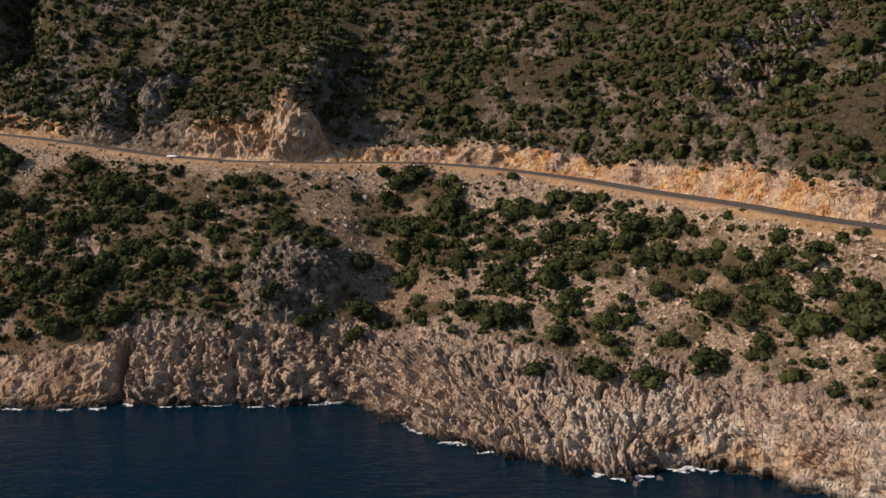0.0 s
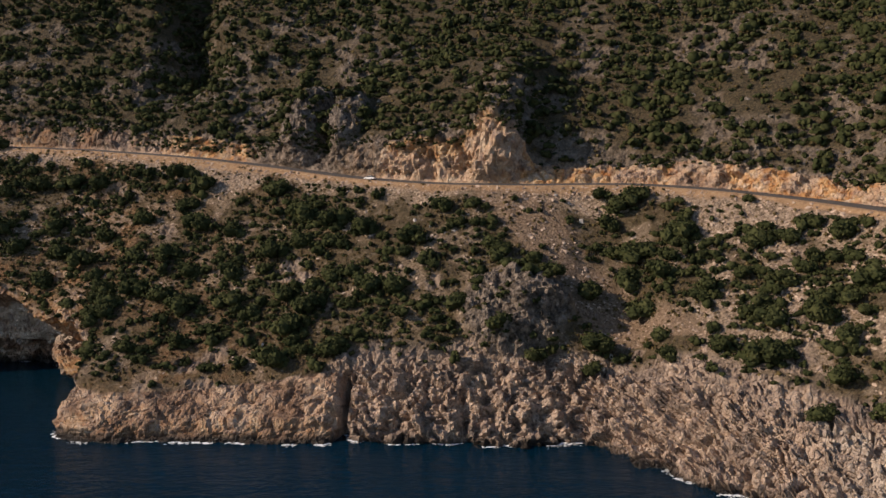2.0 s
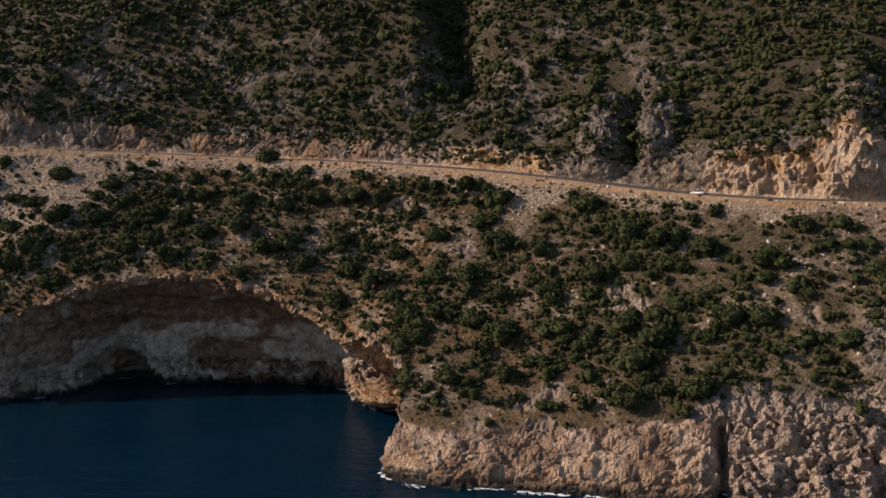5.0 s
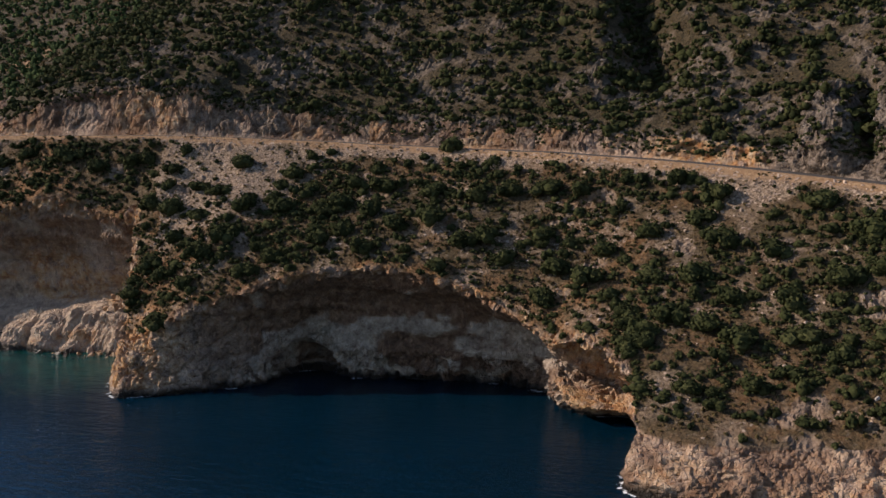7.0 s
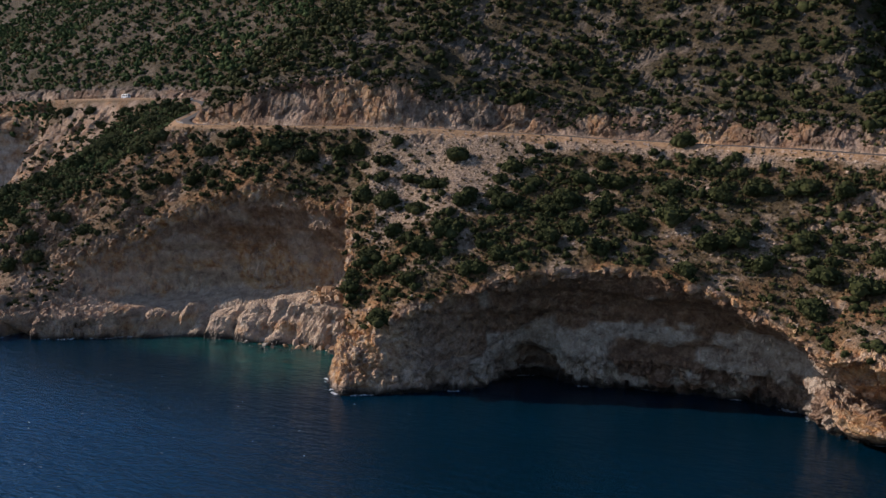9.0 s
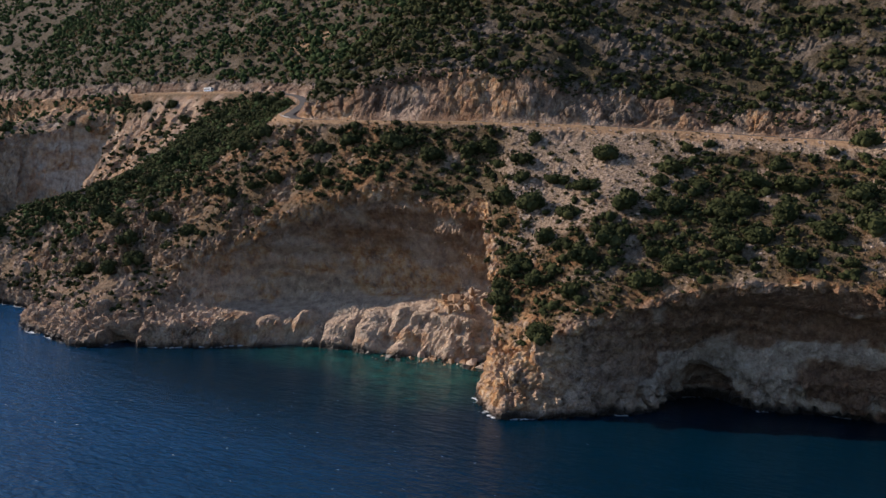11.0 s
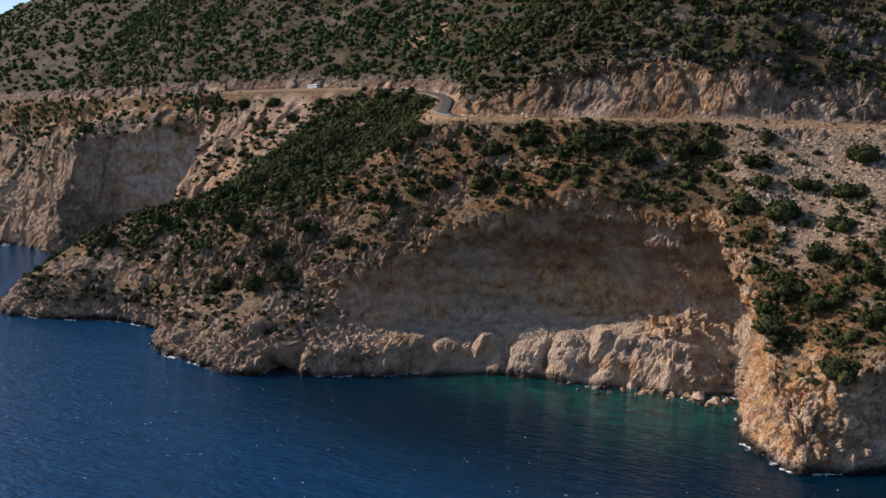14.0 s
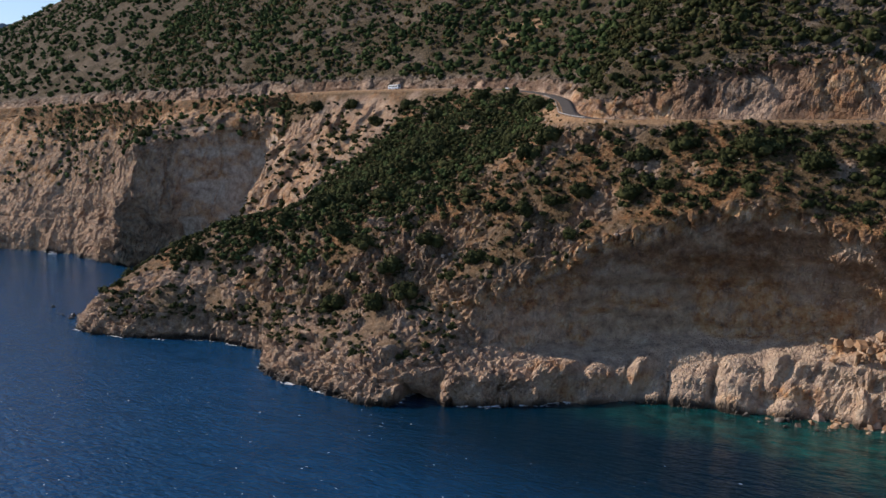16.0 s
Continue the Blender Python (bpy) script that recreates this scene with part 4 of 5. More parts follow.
SHRUBS["shrubs of the middle slope"] = ("rounded dark green shrub on the dry slope above the sea rocks", [
    (-177, 336, 4.9), (-190, 339, 4.9), (-165, 329, 4.4), (-181, 317, 4.7), (-161, 309, 4.5), (-192, 355, 4.8), (-169, 350, 4.9), (-153, 343, 4.9),
    (-171, 365, 4.9), (-184, 374, 4.9), (-138, 355, 4.9), (-177, 359, 4.9), (-113, 334, 4.9), (-172, 315, 4.9), (-134, 327, 4.9), (-114, 300, 4.9),
    (-144, 310, 4.9), (-123, 327, 4.1), (-188, 313, 4.6), (-172, 292, 4.3), (-157, 293, 4.6), (-124, 306, 4.7), (-126, 341, 4.9), (-149, 323, 4.9),
    (-121, 294, 4.9), (-124, 283, 4.9)])
SHRUBS["shrubs of the arch slope"] = ("dense dark green shrub on the slope over the arched cave", [
    (-286, 358, 4.9), (-278, 380, 4.9), (-272, 362, 4.9), (-256, 353, 4.9), (-262, 342, 3.7), (-249, 357, 4.9), (-240, 349, 4.4), (-223, 347, 4.9),
    (-229, 360, 4.9), (-279, 415, 4.9), (-259, 376, 4.9), (-249, 382, 4.9), (-234, 382, 4.9), (-220, 378, 4.5), (-206, 352, 4.9), (-210, 340, 4.9),
    (-224, 336, 4.6)])
SHRUBS["shrubs of the arch crown"] = ("spreading evergreen shrub on the slope over the arched cave", [
    (-359, 328, 4.0), (-344, 386, 4.7), (-351, 360, 4.9), (-336, 363, 4.9), (-314, 370, 4.9), (-351, 344, 4.9), (-358, 337, 4.9), (-305, 353, 4.9),
    (-327, 339, 4.0), (-342, 398, 2.7), (-337, 333, 4.7), (-312, 349, 4.0), (-300, 381, 4.9), (-299, 365, 4.9), (-314, 384, 4.9), (-294, 344, 4.9)])
SHRUBS["shrubs of the stony slope"] = ("lone dark green shrub on pale scree", [
    (-369, 389, 4.9), (-372, 373, 4.9), (-385, 377, 4.2), (-388, 364, 4.9), (-401, 366, 4.9), (-376, 348, 4.9), (-382, 341, 4.2), (-386, 332, 4.9),
    (-364, 319, 4.3), (-401, 392, 3.5), (-403, 383, 3.9), (-372, 358, 4.2)])
SHRUBS["shrubs of the cove rim"] = ("dark green shrub on the orange soil above the cove", [
    (-445, 386, 4.8), (-469, 390, 4.9), (-461, 390, 4.7), (-421, 391, 4.9), (-428, 391, 4.9), (-492, 391, 4.9), (-527, 381, 4.5), (-495, 379, 4.3),
    (-548, 374, 4.6), (-507, 378, 4.9), (-527, 369, 3.7), (-549, 399, 4.9), (-557, 395, 4.3), (-539, 378, 4.0), (-508, 390, 4.4)])
SHRUBS["shrubs of the headland"] = ("evergreen shrub on the rocky headland", [
    (-597, 356, 4.9), (-562, 359, 4.6), (-622, 333, 4.9), (-585, 365, 4.9), (-619, 368, 4.9), (-587, 349, 4.9), (-628, 482, 4.9), (-601, 464, 4.9),
    (-577, 445, 4.9), (-653, 480, 4.9), (-620, 426, 4.9), (-627, 413, 4.9), (-649, 405, 4.9), (-628, 397, 4.9), (-637, 375, 4.9), (-656, 373, 4.9),
    (-596, 341, 4.5), (-569, 355, 3.3)])
SHRUBS["shrubs of the headland back"] = ("dense evergreen shrub on the back of the headland", [
    (-688, 502, 4.9), (-740, 518, 4.9), (-710, 502, 4.9), (-817, 532, 4.9), (-776, 527, 4.9), (-660, 393, 4.9), (-679, 386, 4.9), (-697, 384, 4.9),
    (-726, 374, 4.9), (-923, 514, 4.9)])



def shrub_thing(place, radius, seed, label, group):
    rng = random.Random(seed)
    root = new("shrub")
    root.empty_display_size = 0.3
    root.matrix_world = Matrix.LocRotScale(Vector(place) - Vector((0, 0, 0.12 * radius)), Euler((rng.uniform(-0.1, 0.1), rng.uniform(-0.1, 0.1), rng.uniform(0, 6.28))),
                                           Vector((radius, radius * rng.uniform(0.85, 1.1), radius * rng.uniform(0.8, 1.1))))
    tagged(root, label, "shrub", group)
    for name, me in (("crown", CROWNS[rng.randrange(len(CROWNS))]), ("stems", STEMS[rng.randrange(len(STEMS))])):
        ob = new(name, me)
        ob.parent = root
    return root


TAKEN = []
seed = 0
for area, (label, rows) in SHRUBS.items():
    for x, y, r in rows:
        seed += 1
        place = ground_at(x, y)
        shrub_thing(place, r * 1.25, seed, label, area)
        TAKEN.append((*place, r * 0.8))


# ---- scattered growth and stones ----
def scatter(count, weight, seed, apart, sizes, taken=()):
    """Random places on the ground: weight per vertex, at least apart times the radii from each other. Rows of x, y, z, r, index."""
    rng = np.random.RandomState(seed)
    du, dv = np.gradient(PG, axis=1), np.gradient(PG, axis=0)
    w = (np.linalg.norm(du, axis=2) * np.linalg.norm(dv, axis=2)).ravel() * weight
    du, dv = du.reshape(-1, 3), dv.reshape(-1, 3)
    cand = rng.choice(len(w), size=count * 3, p=w / w.sum())
    rad = rng.uniform(0, 1, len(cand)) ** 1.6 * (sizes[1] - sizes[0]) + sizes[0]
    cell = {}

    def put(q):
        cell.setdefault((int(q[0] // 6), int(q[1] // 6), int(q[2] // 6)), []).append(q)

    for q in taken:
        put(q)
    out = []
    for i, r in zip(cand, rad):
        p = FLAT[i] + du[i] * rng.uniform(-0.5, 0.5) + dv[i] * rng.uniform(-0.5, 0.5)
        a, b, c = int(p[0] // 6), int(p[1] // 6), int(p[2] // 6)
        ok = True
        for ia in (a - 1, a, a + 1):
            for ib in (b - 1, b, b + 1):
                for ic in (c - 1, c, c + 1):
                    for q in cell.get((ia, ib, ic), ()):
                        if (q[0] - p[0]) ** 2 + (q[1] - p[1]) ** 2 + (q[2] - p[2]) ** 2 < (apart * (q[3] + r)) ** 2:
                            ok = False
                            break
                    if not ok:
                        break
                if not ok:
                    break
            if not ok:
                break
        if ok:
            put((*p, r))
            out.append((*p, r, i))
            if len(out) >= count:
                break
    return out


def joined(name, protos, rows, material, seed, sink=0.15, squash=(0.55, 1.0), smooth=True):
    """One mesh of many copies of a few forms."""
    rng = np.random.RandomState(seed)
    Vs, loops, totals, base = [], [], [], 0
    packed = []
    for v, f in protos:
        packed.append((v, np.concatenate([np.array(q, np.int32) for q in f]), np.array([len(q) for q in f], np.int32)))
    for x, y, z, r, _ in rows:
        v, lp, tot = packed[rng.randint(len(packed))]
        a = rng.uniform(0, 6.283)
        ca, sa = math.cos(a) * r, math.sin(a) * r
        k = rng.uniform(*squash)
        wide = rng.uniform(0.75, 1.25)
        q = np.stack([(v[:, 0] * ca - v[:, 1] * sa) * wide + x, (v[:, 0] * sa + v[:, 1] * ca) / wide + y, v[:, 2] * r * k + z - sink * r], 1)
        Vs.append(q)
        loops.append(lp + base)
        totals.append(tot)
        base += len(v)
    V, L, T = np.concatenate(Vs), np.concatenate(loops), np.concatenate(totals)
    me = bpy.data.meshes.new(name)
    me.vertices.add(len(V))
    me.vertices.foreach_set("co", V.ravel().astype(np.float32))
    me.loops.add(len(L))
    me.loops.foreach_set("vertex_index", L.astype(np.int32))
    me.polygons.add(len(T))
    me.polygons.foreach_set("loop_start", np.concatenate([[0], np.cumsum(T)[:-1]]).astype(np.int32))
    me.polygons.foreach_set("loop_total", T)
    me.polygons.foreach_set("use_smooth", np.full(len(T), smooth))
    me.update(calc_edges=True)
    me.materials.append(material)
    return new(name, me)


fx, fy, fz = FLAT.T
HILLY = (FBAND == 8) | (FBAND == 9)
BELOW = (FBAND == 4) | (FBAND == 5)
cover = 0.55 + 0.9 * fbm(FLAT, 30.0, 3, 401)
bare = (1 - np.where(fx > 0, 0.5, 0.85) * MASK["scree"]) * (1 - 0.92 * sstep(0.2, 0.6, MASK["slide"]))
stony = 1 - 0.75 * MASK["rock"]
green_head = bump_at(fx, fy, -670, 425, 140, 62) ** 0.5
open_head = sstep(-505, -520, fx) * sstep(-700, -660, fx) * sstep(402, 384, fy - 0.16 * (fx + 600))
seen = (fx > -1900) & (fx < 190)
over_cave = np.maximum((fx < -192) & (fx > -385), (fx < -428) & (fx > -545))
near_slope = BELOW * np.clip(cover * 0.9 + green_head, 0.05, 1.6) * (1 - 0.5 * open_head) * bare * stony * (1 - np.where(over_cave, 0.25, 0.9) * (FBAND == 4) * (FFRAC < 0.12))
near_slope = near_slope * (1 - 0.6 * np.clip(2 * bump_at(fx, fy, -380, 374, 42, 32), 0, 1)) * np.where(fx > 0, 1.7, 1.0) * np.where((FBAND == 5) & (FFRAC > np.where(fx < -575, 0.95, 0.88)), 0.05, 1.0)
hill_cover = HILLY * np.clip(cover + 0.35, 0.2, 1.5) * (1 - 0.55 * MASK["rock"]) * seen * np.where((FBAND == 9) & (FFRAC > 0.3) & (fx > -560), 0.04, 1.0)
slope_rows = scatter(3700, near_slope * (fx > -812), 501, 0.34, (1.7, 4.4), TAKEN)
fill_rows = scatter(5000, near_slope * np.where((fx < -185) & (fx > -400), 1.5, 1.0) * (fx > -812), 504, 0.32, (1.0, 2.7), TAKEN + [q[:4] for q in slope_rows])
near_hill = hill_cover * (fx > -560)
hill_rows = scatter(6400, near_hill, 502, 0.36, (2.0, 5.4), TAKEN)
under_rows = scatter(3200, near_hill, 509, 0.30, (0.9, 2.4), [q[:4] for q in hill_rows])
crest_edge = ((FBAND == 8) & (FFRAC < 0.05) | (FBAND == 7) & (FFRAC > np.where((fx < -150) & (fx > -350), 0.35, 0.75))) * (fx > -560) * (fx < 150) * np.clip(0.6 + 2.0 * fbm(FLAT, 14.0, 2, 403), 0.0, 2.0)
edge_rows = scatter(1500, crest_edge, 510, 0.36, (0.7, 2.2))
far_rows = scatter(6400, hill_cover * (fx <= -560) * (fx > -1100), 505, 0.32, (2.0, 5.6), TAKEN)
far_rows += scatter(2500, hill_cover * (fx <= -1080), 506, 0.32, (3.0, 7.0))
far_rows += scatter(520, BELOW * (fx < -812) * (fx > -1230) * (0.35 + 0.65 * (FBAND == 5)) * (1 - 0.6 * MASK["rock"]) * np.clip(0.4 + 2 * fbm(FLAT, 24.0, 3, 402), 0.1, 1.5), 507, 0.45, (2.0, 5.6), TAKEN)
crest_rows = scatter(1100, BELOW * (1 - 0.5 * MASK["rock"]) * np.clip(bump_at(fx, fy, -655, 432, 105, 72), 0, 0.5), 508, 0.40, (1.6, 3.4), TAKEN)
tall = [q for q in slope_rows if q[3] > 2.7 and -400 < q[0] < 95][:112]
picked = set(id(q) for q in tall)
slope_rows = [q for q in slope_rows if id(q) not in picked]
for k, q in enumerate(tall):
    shrub_thing(q[:3], q[3], 2000 + k, "broad evergreen shrub among low brush on the slope", "broad shrubs")
tagged(joined("low_scrub", LIGHT, slope_rows, LEAF, 511), "dark green maquis scrub covering the slope below the road", "scrub", kind="stuff")
tagged(joined("headland_scrub", LIGHT, crest_rows, FRESH_HAZED, 516), "thick green scrub on the back of the headland", "scrub", kind="stuff")
ledges = ((FBAND == 3) | ((FBAND == 2) & (FFRAC > 0.55))) * (fx < -560) * (fx > -760) * np.clip(0.35 + 1.6 * fbm(FLAT, 12.0, 3, 404), 0.0, 1.5)
ledge_rows = scatter(420, ledges, 531, 0.40, (0.8, 2.9))
tagged(joined("cliff_scrub", LIGHT, ledge_rows, LEAF, 532), "dark green bushes rooted in ledges of the headland rock", "scrub", kind="stuff")
tagged(joined("slope_thicket", SPARE, fill_rows, LEAF, 514), "small green bushes filling the slope between larger shrubs", "scrub", kind="stuff")
tagged(joined("hill_scrub", SPARE, hill_rows, LEAF, 512), "dense dark evergreen scrub covering the hillside above the road", "scrub", kind="stuff")
tagged(joined("hill_thicket", FARBUSH, under_rows, LEAF, 517), "low evergreen growth between the shrubs of the hillside", "scrub", kind="stuff")
tagged(joined("crest_scrub", SPARE, edge_rows, LEAF, 518), "green bushes hanging over the edge of the road cut", "scrub", kind="stuff")
brush_rows = scatter(9000, near_hill, 527, 0.28, (0.6, 1.8), [q[:4] for q in hill_rows])
tagged(joined("hill_brush", TUFT, brush_rows, DRY, 528), "olive and brown low brush between the hillside shrubs", "brush", kind="stuff")
dry_rows = scatter(5200, hill_cover * (fx <= -560) * (fx > -1100), 525, 0.30, (1.2, 3.2), [q[:4] for q in far_rows])
tagged(joined("far_brush", TUFT, dry_rows, DRY, 526), "olive and brown low brush on the far hillside", "brush", kind="stuff")
# Lighter leaf colour paints distance haze onto the far scrub.
tagged(joined("far_scrub", FARBUSH, far_rows, FRESH_HAZED, 515), "dense evergreen scrub covering the far hillside, leaf colour lightened for haze", "scrub", kind="stuff")
tuft_rows = scatter(13500, (near_slope * 0.6 + 0.5 * BELOW * (1 - MASK["rock"]) * (1 - 0.7 * MASK["scree"])) * np.where((fx < -185) & (fx > -400), 1.6, 1.0) * (fx > -650), 503, 0.33, (0.5, 1.35))
tagged(joined("dry_brush", TUFT, tuft_rows, DRY, 513), "low olive and brown dry brush between the shrubs", "brush", kind="stuff")


def stone_arrays(seed):
    """An angular block with knocked-off corners."""
    rng = np.random.RandomState(seed)
    ax = rng.uniform(0.5, 1.15, 3)
    bm = bmesh.new()
    for k in range(13):
        d = rng.normal(size=3)
        d /= np.abs(d).max() ** 0.6 * np.linalg.norm(d) ** 0.4
        bm.verts.new(d * ax * rng.uniform(0.72, 1.0))
    hull = bmesh.ops.convex_hull(bm, input=bm.verts[:])
    inner = [g for g in hull["geom_interior"] if isinstance(g, bmesh.types.BMVert)]
    bmesh.ops.delete(bm, geom=inner, context="VERTS")
    bmesh.ops.recalc_face_normals(bm, faces=bm.faces[:])
    bm.verts.index_update()
    W = np.array([tuple(v.co) for v in bm.verts])
    F = [tuple(v.index for v in f.verts) for f in bm.faces]
    bm.free()
    return W, F


STONES = [stone_arrays(600 + k) for k in range(10)]
talus = (BELOW * (1 - 0.2 * MASK["slide"]) * (0.015 + 1.6 * MASK["scree"] ** 1.5)) * seen * (FBAND != 6) * (fx > -700)
tagged(joined("scree", STONES, scatter(7500, talus, 521, 0.34, (0.28, 1.25)), STONE, 522, 0.25, (0.6, 1.0), False), "loose pale limestone rubble lying on the slope", "rubble", kind="stuff")

chips = HILLY * (fx > -560) * (0.1 + MASK["rock"]) * seen * np.where((FBAND == 9) & (FFRAC > 0.3), 0.04, 1.0)
tagged(joined("hill_stones", STONES, scatter(2000, chips, 529, 0.34, (0.4, 1.6)), LICHEN, 530, 0.3, (0.7, 1.3), False), "grey limestone blocks among the hillside scrub", "rubble", kind="stuff")


# ---- boulders ----
def boulder(place, radius, seed, label, group="", material=None, sink=0.3):
    v, f = STONES[seed % len(STONES)]
    bm = bmesh.new()
    vs = [bm.verts.new(q) for q in v]
    for q in f:
        bm.faces.new([vs[i] for i in q])
    bmesh.ops.subdivide_edges(bm, edges=bm.edges[:], cuts=2, use_grid_fill=True)
    for w in bm.verts:
        w.co += w.co.normalized() * (0.16 * noise.noise(w.co * 1.6 + Vector((seed, 0, 0))) + 0.08 * noise.noise(w.co * 4.1 + Vector((0, seed, 0))))
    me = bpy.data.meshes.new("boulder")
    bm.to_mesh(me)
    bm.free()
    me.materials.append(material or STONE)
    ob = new("boulder", me)
    rng = random.Random(seed)
    ob.matrix_world = Matrix.LocRotScale(Vector(place) + Vector((0, 0, radius * (0.5 - sink))), Euler((rng.uniform(0, 3), rng.uniform(0, 3), rng.uniform(0, 6))), Vector((radius,) * 3))
    return tagged(ob, label, "boulder", group)


def warm_stone():
    n = Nodes("orange_limestone")
    v = n.noise(1.8, 6, 0.65)
    c = n.ramp(v, [(0.3, (0.17, 0.095, 0.05)), (0.48, (0.33, 0.205, 0.115)), (0.7, (0.48, 0.36, 0.25))])
    return n.finish(c, 0.92, v, 0.7, 0.15)


def chalk_stone():
    n = Nodes("fresh_limestone")
    v = n.noise(1.2, 6, 0.65)
    c = n.ramp(v, [(0.3, (0.40, 0.345, 0.29)), (0.7, (0.62, 0.56, 0.49))])
    return n.finish(c, 0.9, v, 0.5, 0.1)


WETROCK = plain("wet_dark_limestone", (0.085, 0.068, 0.052), 0.5, 0, 0.4, 0.8)
WARM, CHALK = warm_stone(), chalk_stone()
WALL_IDX = np.flatnonzero(FBAND <= 3)
_wall = FLAT[WALL_IDX]
for k, (x, y, r) in enumerate([(-25, 276, 2.2), (-22, 279, 1.5), (52, 250, 1.7), (-63, 322, 1.6), (-78, 322, 1.5), (-84, 326, 1.3), (-70, 318, 1.2),
                               (-95, 306, 1.1), (-128, 290, 1.3), (-120, 300, 1.0), (-372, 372, 1.4), (-365, 368, 1.1), (-20, 322, 1.6), (-32, 328, 1.4), (-24, 330, 1.2), (-14, 326, 1.5), (-36, 331, 1.1), (-28, 323, 1.8), (-10, 331, 1.3), (4, 320, 1.2)]):
    boulder(ground_at(x, y), r * 0.78, 40 + k, "freshly broken white limestone boulder on the slope", "white boulders", CHALK, 0.45)
for k in range(34):
    rng = random.Random(900 + k)
    q = Vector((-425 + rng.uniform(-13, 9), 374 + rng.uniform(-5, 5), 26.5))
    i = int(np.argmin(((_wall - np.array(q)) ** 2).sum(1)))
    boulder(_wall[i] + np.array([0, -0.6, rng.uniform(0, 1.6)]), 0.9 + 2.1 * rng.random() ** 1.7, 60 + k, "orange stained limestone block fallen on the cave ledge", "fallen blocks", WARM)
for k in range(64):
    rng = random.Random(950 + k)
    x = rng.uniform(-462, -404)
    y = 369 - 0.0035 * (x + 432) ** 2 - 14 * rng.random() ** 2.0
    boulder((x, y, 0.0), (0.8 + 2.6 * rng.random() ** 1.6) * (1.0 if y > 359 else 0.5), 80 + k, "sea washed limestone boulder at the water's edge of the cove", "cove boulders", (WARM if k % 2 else None) if k % 4 and y > 359 else WETROCK, 0.42)
for k, (x, y, r) in enumerate([(-812, 368, 2.2), (-818, 366, 1.5), (-846, 380, 2.0), (-850, 382, 1.3), (-806, 362, 1.8), (42, 197, 1.4), (48, 200, 1.2)]):
    boulder((x, y, 0.0), r, 130 + k, "dark wet rock standing in the sea off the point", "sea rocks", WETROCK, 0.4)


# ---- foam along the shore, sun sparkle flecks offshore ----
def foam_rows():
    """Where the shore meets the sea, column by column, with the way out to sea."""
    zs = PG[:40, :, 2]
    k = np.argmax(zs > 0.05, axis=0)
    k = np.clip(k, 1, 39)
    c = np.arange(PG.shape[1])
    a, b = PG[k - 1, c], PG[k, c]
    t = np.clip(-a[:, 2] / np.maximum(b[:, 2] - a[:, 2], 1e-6), 0, 1)[:, None]
    return gauss_smooth(a + (b - a) * t, 2)


def build_foam():
    line = foam_rows()
    tang = gauss_smooth(np.gradient(line[:, :2], axis=0), 8)
    tang /= np.maximum(np.linalg.norm(tang, axis=1)[:, None], 1e-6)
    sea = np.stack([-tang[:, 1], tang[:, 0]], 1)
    rng = np.random.RandomState(77)
    V, F = [], []
    i = 4
    while i < len(line) - 40:
        x, y = line[i, :2]
        inside = (-345 < x < -225) or (-520 < x < -420)
        n = rng.randint(3, 10)
        if -1000 < x < 140 and rng.uniform() < (0.25 if inside else 0.6):
            reach = rng.uniform(0.6, 3.2)
            for k in range(int(n * rng.uniform(5, 12))):
                c = i + rng.randint(n)
                out = rng.uniform(-0.3, 1.0) ** 2 * reach
                p = line[c, :2] + sea[c] * out + rng.normal(0, 0.35, 2)
                a, l = rng.uniform(0, 6.283), rng.uniform(0.14, 0.72) * (1.15 - 0.6 * out / reach)
                w = l * rng.uniform(0.3, 0.8)
                b = len(V)
                for m in range(6):
                    u = a + 1.047 * m + rng.uniform(-0.3, 0.3)
                    g = rng.uniform(0.7, 1.2)
                    V.append((p[0] + math.cos(u) * l * g, p[1] + math.sin(u) * w * g, 0.07 + 0.001 * (k % 40)))
                F.append(tuple(range(b, b + 6)))
        i += n + rng.randint(1, 9)
    return mesh_of("foam", V, F, [FOAM_SPARKLE])


def build_sun_sparkle():
    """Small white flecks that stand in for sun sparkle, thicker to the west."""
    rng = np.random.RandomState(88)
    V, F = [], []
    while len(F) < 1000:
        x, y = rng.uniform(-1000, -330), rng.uniform(120, 350)
        if rng.uniform() > min(1.0, 0.15 + (-x - 330) / 500) or y > 300 + 0.02 * (-x - 400):
            continue
        a, l, w = rng.uniform(-0.5, 0.2), rng.uniform(0.15, 0.55), rng.uniform(0.06, 0.16)
        c, d = math.cos(a), math.sin(a)
        b = len(V)
        for u, v in ((-l, 0), (-0.3 * l, -w), (0.5 * l, -w * 0.7), (l, 0), (0.2 * l, w)):
            V.append((x + u * c - v * d, y + u * d + v * c, 0.06))
        F.append(tuple(range(b, b + 5)))
    return mesh_of("sun_sparkle", V, F, [FOAM_SPARKLE])


# One white for real shore foam and for the painted sun sparkle.
FOAM_SPARKLE = plain("sea_foam_and_sparkle", (0.78, 0.80, 0.80), 0.8, 0, 0.15, 0.5)
tagged(new("foam", build_foam()), "broken white foam where swell meets the rocks", "foam", kind="stuff")
tagged(new("sun_sparkle", build_sun_sparkle()), "tiny white flecks standing in for sun sparkle on the open water", "foam", kind="stuff")


# ---- vehicles ----
def wheel(parent, x, y, r, w=0.24):
    ob = part("wheel", cyl_bm(r, w, (x, y, r)), RUBBER, parent)
    part("rim", cyl_bm(r * 0.58, w + 0.03, (x, y, r)), STEEL, ob)


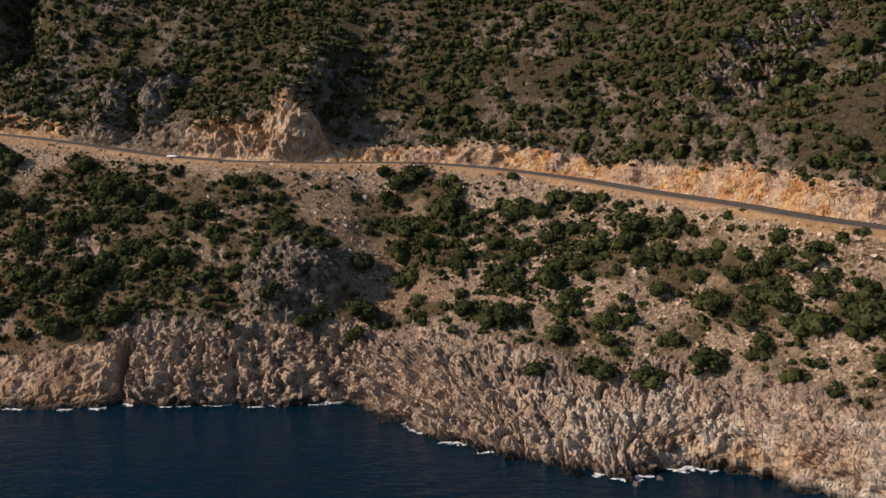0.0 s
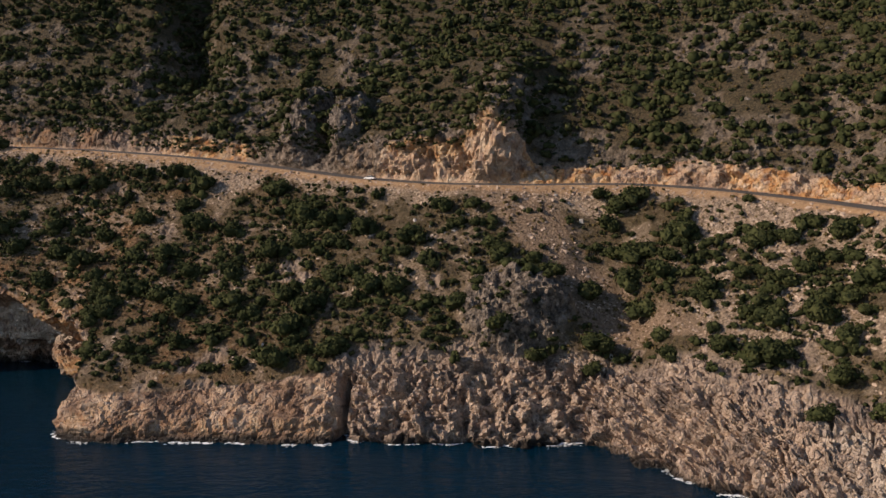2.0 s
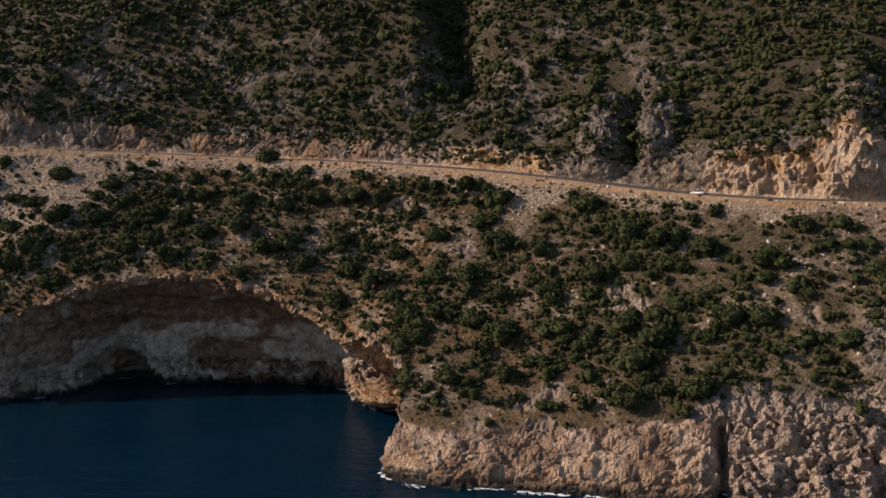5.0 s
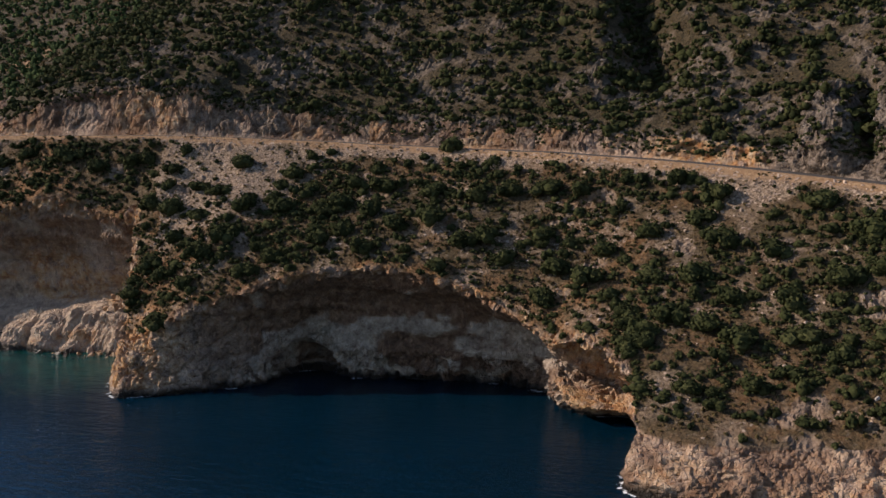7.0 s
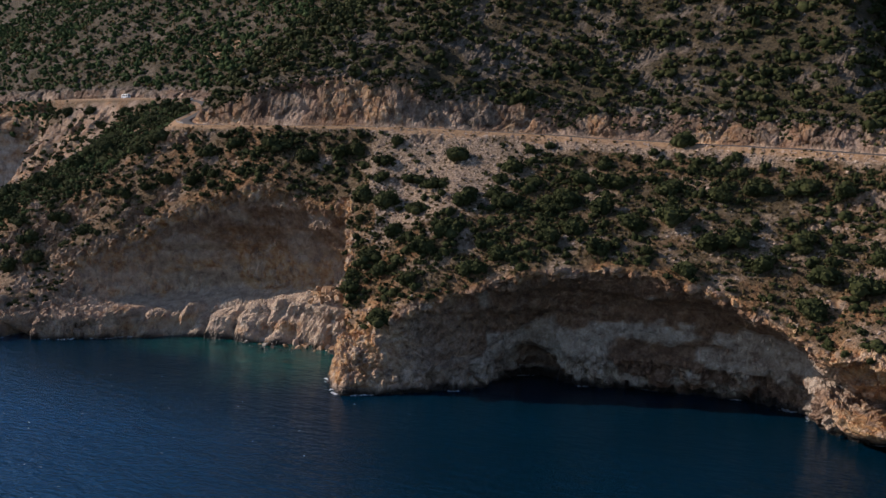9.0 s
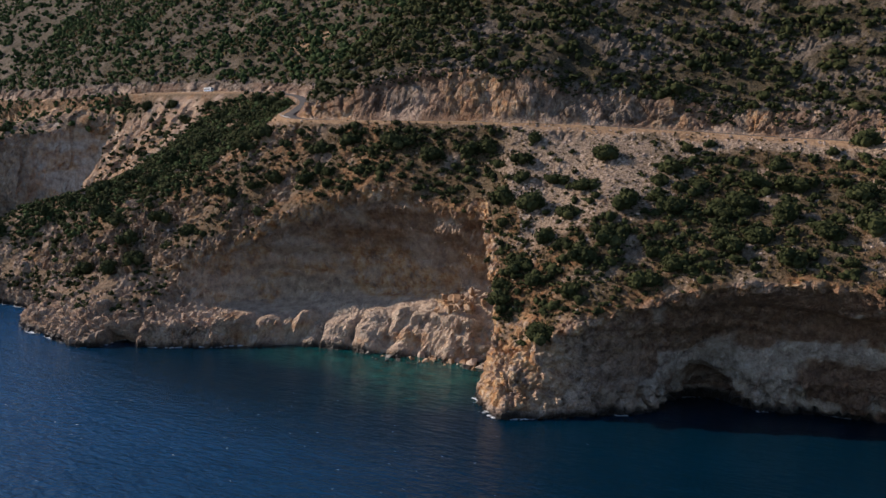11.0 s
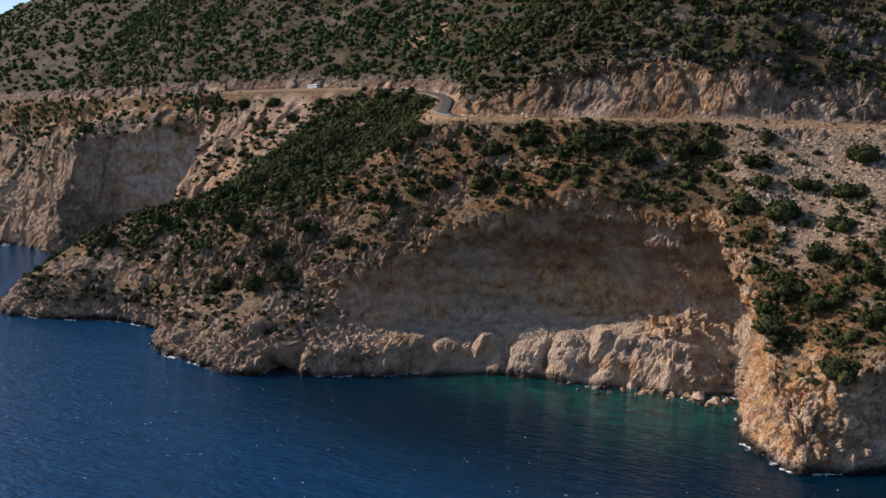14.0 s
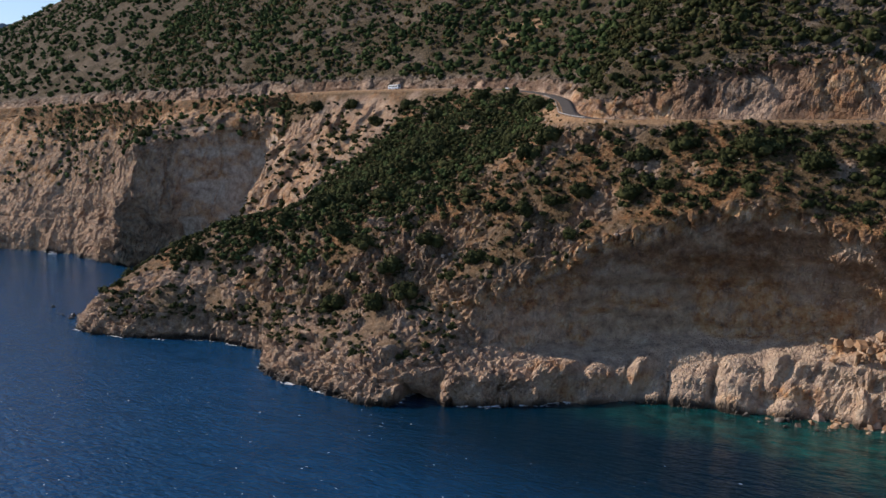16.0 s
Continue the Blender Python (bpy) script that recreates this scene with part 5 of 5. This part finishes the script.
def profile_bm(points, half_width, tuck=0.0):
    """A body extruded across from a side outline of (x, z); the points above the waist lean inwards by tuck."""
    bm = bmesh.new()
    zs = [p[1] for p in points]
    waist = min(zs) + 0.55 * (max(zs) - min(zs))
    rings = []
    for s in (-1, 1):
        rings.append([bm.verts.new((x, s * (half_width - (tuck if z > waist else 0)), z)) for x, z in points])
    n = len(points)
    bm.faces.new(rings[0][::-1])
    bm.faces.new(rings[1])
    for i in range(n):
        bm.faces.new((rings[0][i], rings[0][(i + 1) % n], rings[1][(i + 1) % n], rings[1][i]))
    bmesh.ops.recalc_face_normals(bm, faces=bm.faces)
    bmesh.ops.bevel(bm, geom=bm.edges[:], offset=0.05, segments=2, affect="EDGES")
    return bm


def car(x, lane, label, turn=0):
    p, yaw, side = road_at(x)
    root = new("car")
    q = p + side * lane
    root.matrix_world = pose(q[0], q[1], q[2] - 0.04 + 0.09 * lane, 0, 0, yaw + turn)
    tagged(root, label, "car")
    body = part("body", profile_bm([(-2.15, 0.28), (2.15, 0.28), (2.2, 0.62), (2.0, 0.80), (1.0, 0.92), (-2.0, 0.95), (-2.2, 0.75)], 0.86), WHITE, root)
    part("cabin", profile_bm([(1.05, 0.90), (0.35, 1.40), (-1.25, 1.44), (-1.95, 0.93)], 0.80, 0.14), GLASS, root, "dark glazed cabin")
    part("roof", box_bm((1.5, 1.30, 0.05), (-0.45, 0, 1.445), 0.02), WHITE, root)
    for sx in (-1.35, 1.32):
        for sy in (-0.78, 0.78):
            wheel(root, sx, sy, 0.31)
    for sy in (-0.6, 0.6):
        part("headlight", box_bm((0.08, 0.36, 0.14), (2.16, sy, 0.66), 0.02), GLASS, body)
        part("tail_light", box_bm((0.06, 0.26, 0.16), (-2.18, sy, 0.76), 0.02), RED, body)
    return root


def bus(x, lane, label):
    p, yaw, side = road_at(x)
    q = p + side * lane
    root = new("bus")
    root.matrix_world = pose(q[0], q[1], q[2] - 0.04 + 0.09 * lane, 0, 0, yaw)
    tagged(root, label, "bus")
    part("body", profile_bm([(-4.4, 0.38), (4.4, 0.38), (4.5, 1.1), (4.3, 2.6), (4.0, 2.95), (-4.3, 2.95), (-4.45, 2.6)], 1.16), WHITE, root)
    part("stripe", box_bm((8.5, 2.40, 0.35), (0, 0, 0.95), 0.03), BLUE, root, "blue stripe along the lower side")
    for s in (-1, 1):
        for k in range(6):
            part("side_window", box_bm((1.12, 0.06, 0.78), (-3.35 + 1.28 * k, s * 1.165, 1.95), 0.02), GLASS, root)
    part("windscreen", box_bm((0.10, 1.9, 1.05), (4.39, 0, 1.95), 0.03), GLASS, root)
    part("rear_window", box_bm((0.08, 1.7, 0.7), (-4.42, 0, 2.05), 0.03), GLASS, root)
    for sx in (-2.7, 2.9):
        for sy in (-1.02, 1.02):
            wheel(root, sx, sy, 0.45, 0.28)
    return root


RED = plain("red_lamp_glass", (0.35, 0.02, 0.02), 0.2)
car(-103, -1.5, "small white hatchback car driving on the coast road")
car(-620, 1.5, "white car coming down the bend of the coast road", 180)
bus(-716, 1.5, "white minibus with dark windows and blue stripe on the road")


# ---- boat under the far cliff ----
def boat(x, y, heading):
    root = new("boat")
    root.matrix_world = pose(x, y, 0.0, 0, 0, heading)
    tagged(root, "small white boat lying off the foot of the cliff", "boat")
    bm = bmesh.new()
    rings = []
    for t, w, lo, hi in ((-1.0, 0.85, -0.2, 0.9), (-0.4, 1.0, -0.35, 0.95), (0.3, 0.9, -0.35, 1.1), (0.75, 0.5, -0.2, 1.3), (1.0, 0.04, 0.3, 1.5)):
        rings.append([bm.verts.new((t * 4.2, k * w * 1.4, z)) for k, z in ((-0.55, lo), (-1, hi), (1, hi), (0.55, lo))])
    for p, q in zip(rings, rings[1:]):
        for j in range(4):
            bm.faces.new((p[j], p[(j + 1) % 4], q[(j + 1) % 4], q[j]))
    bm.faces.new(rings[0])
    bm.faces.new(rings[-1][::-1])
    bmesh.ops.recalc_face_normals(bm, faces=bm.faces[:])
    part("hull", bm, WHITE, root)
    part("cabin", box_bm((2.6, 1.9, 1.1), (0.3, 0, 1.6), 0.2), WHITE, root)
    part("windscreen", box_bm((0.15, 1.6, 0.55), (1.66, 0, 1.75), 0.04), GLASS, root)
    part("canopy", box_bm((2.2, 2.0, 0.12), (-2.0, 0, 2.2), 0.05), WHITE, root)


boat(-1097, 558, 20)


# ---- guard rail at the bend ----
def guard_rail(a, b, offset, label):
    ks = [k for k in range(len(ROAD)) if a > ROAD[k, 0] > b and ROAD[k, 1] > 395]
    pts = []
    for k in ks:
        q = ROAD[k] + INLAND[k] * offset
        if not pts or np.linalg.norm(q - pts[-1]) > 2.4:
            pts.append(q)
    root = new("guard_rail")
    root.location = pts[0]
    tagged(root, label, "guard rail")
    V, F = [], []
    prof = ((0, 0.45), (0.05, 0.52), (0, 0.60), (0.05, 0.68), (0, 0.76))
    for i, q in enumerate(pts):
        d = pts[min(i + 1, len(pts) - 1)] - pts[max(i - 1, 0)]
        d = d / np.linalg.norm(d)
        side = np.array([-d[1], d[0], 0])
        for o, h in prof:
            V.append(q - pts[0] + side * o + np.array([0, 0, h]))
        if i:
            for m in range(4):
                c = (i - 1) * 5 + m
                F.append((c, c + 1, c + 6, c + 5))
    rail = new("rail", mesh_of("rail", V, F, [STEEL]))
    rail.parent = root
    for q in pts:
        d = q - pts[0]
        part("post", box_bm((0.10, 0.10, 1.1), (d[0], d[1], d[2] + 0.25)), STEEL, root)


guard_rail(-534, -580, -4.0, "grey steel guard rail round the outside of the road bend")


# ---- far mountains ----
def far_ridge():
    n, m = 90, 24
    u = np.linspace(-1, 1, n)
    P = np.zeros((m, n, 3))
    for j in range(m):
        t = j / (m - 1)
        P[j, :, 0] = -3700 - 900 * u * 0.55 - 300 * t
        P[j, :, 1] = 2000 - 900 * u * -0.85 + 500 * t
        P[j, :, 2] = -5 + t * (640 + 60 * u)
    q = P.reshape(-1, 3)
    q[:, 2] += (np.repeat(np.linspace(0, 1, m), n)) * 90 * fbm(q, 420.0, 5, 801)
    me = grid_mesh("backdrop", P)
    nn = Nodes("haze_tinted_mountain")
    # Distance haze is mixed into the ridge's blue-grey colour.
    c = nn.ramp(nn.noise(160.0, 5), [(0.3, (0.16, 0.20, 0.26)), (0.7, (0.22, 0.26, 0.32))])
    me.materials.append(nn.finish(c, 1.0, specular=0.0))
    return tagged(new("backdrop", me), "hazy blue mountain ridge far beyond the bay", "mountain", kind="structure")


far_ridge()
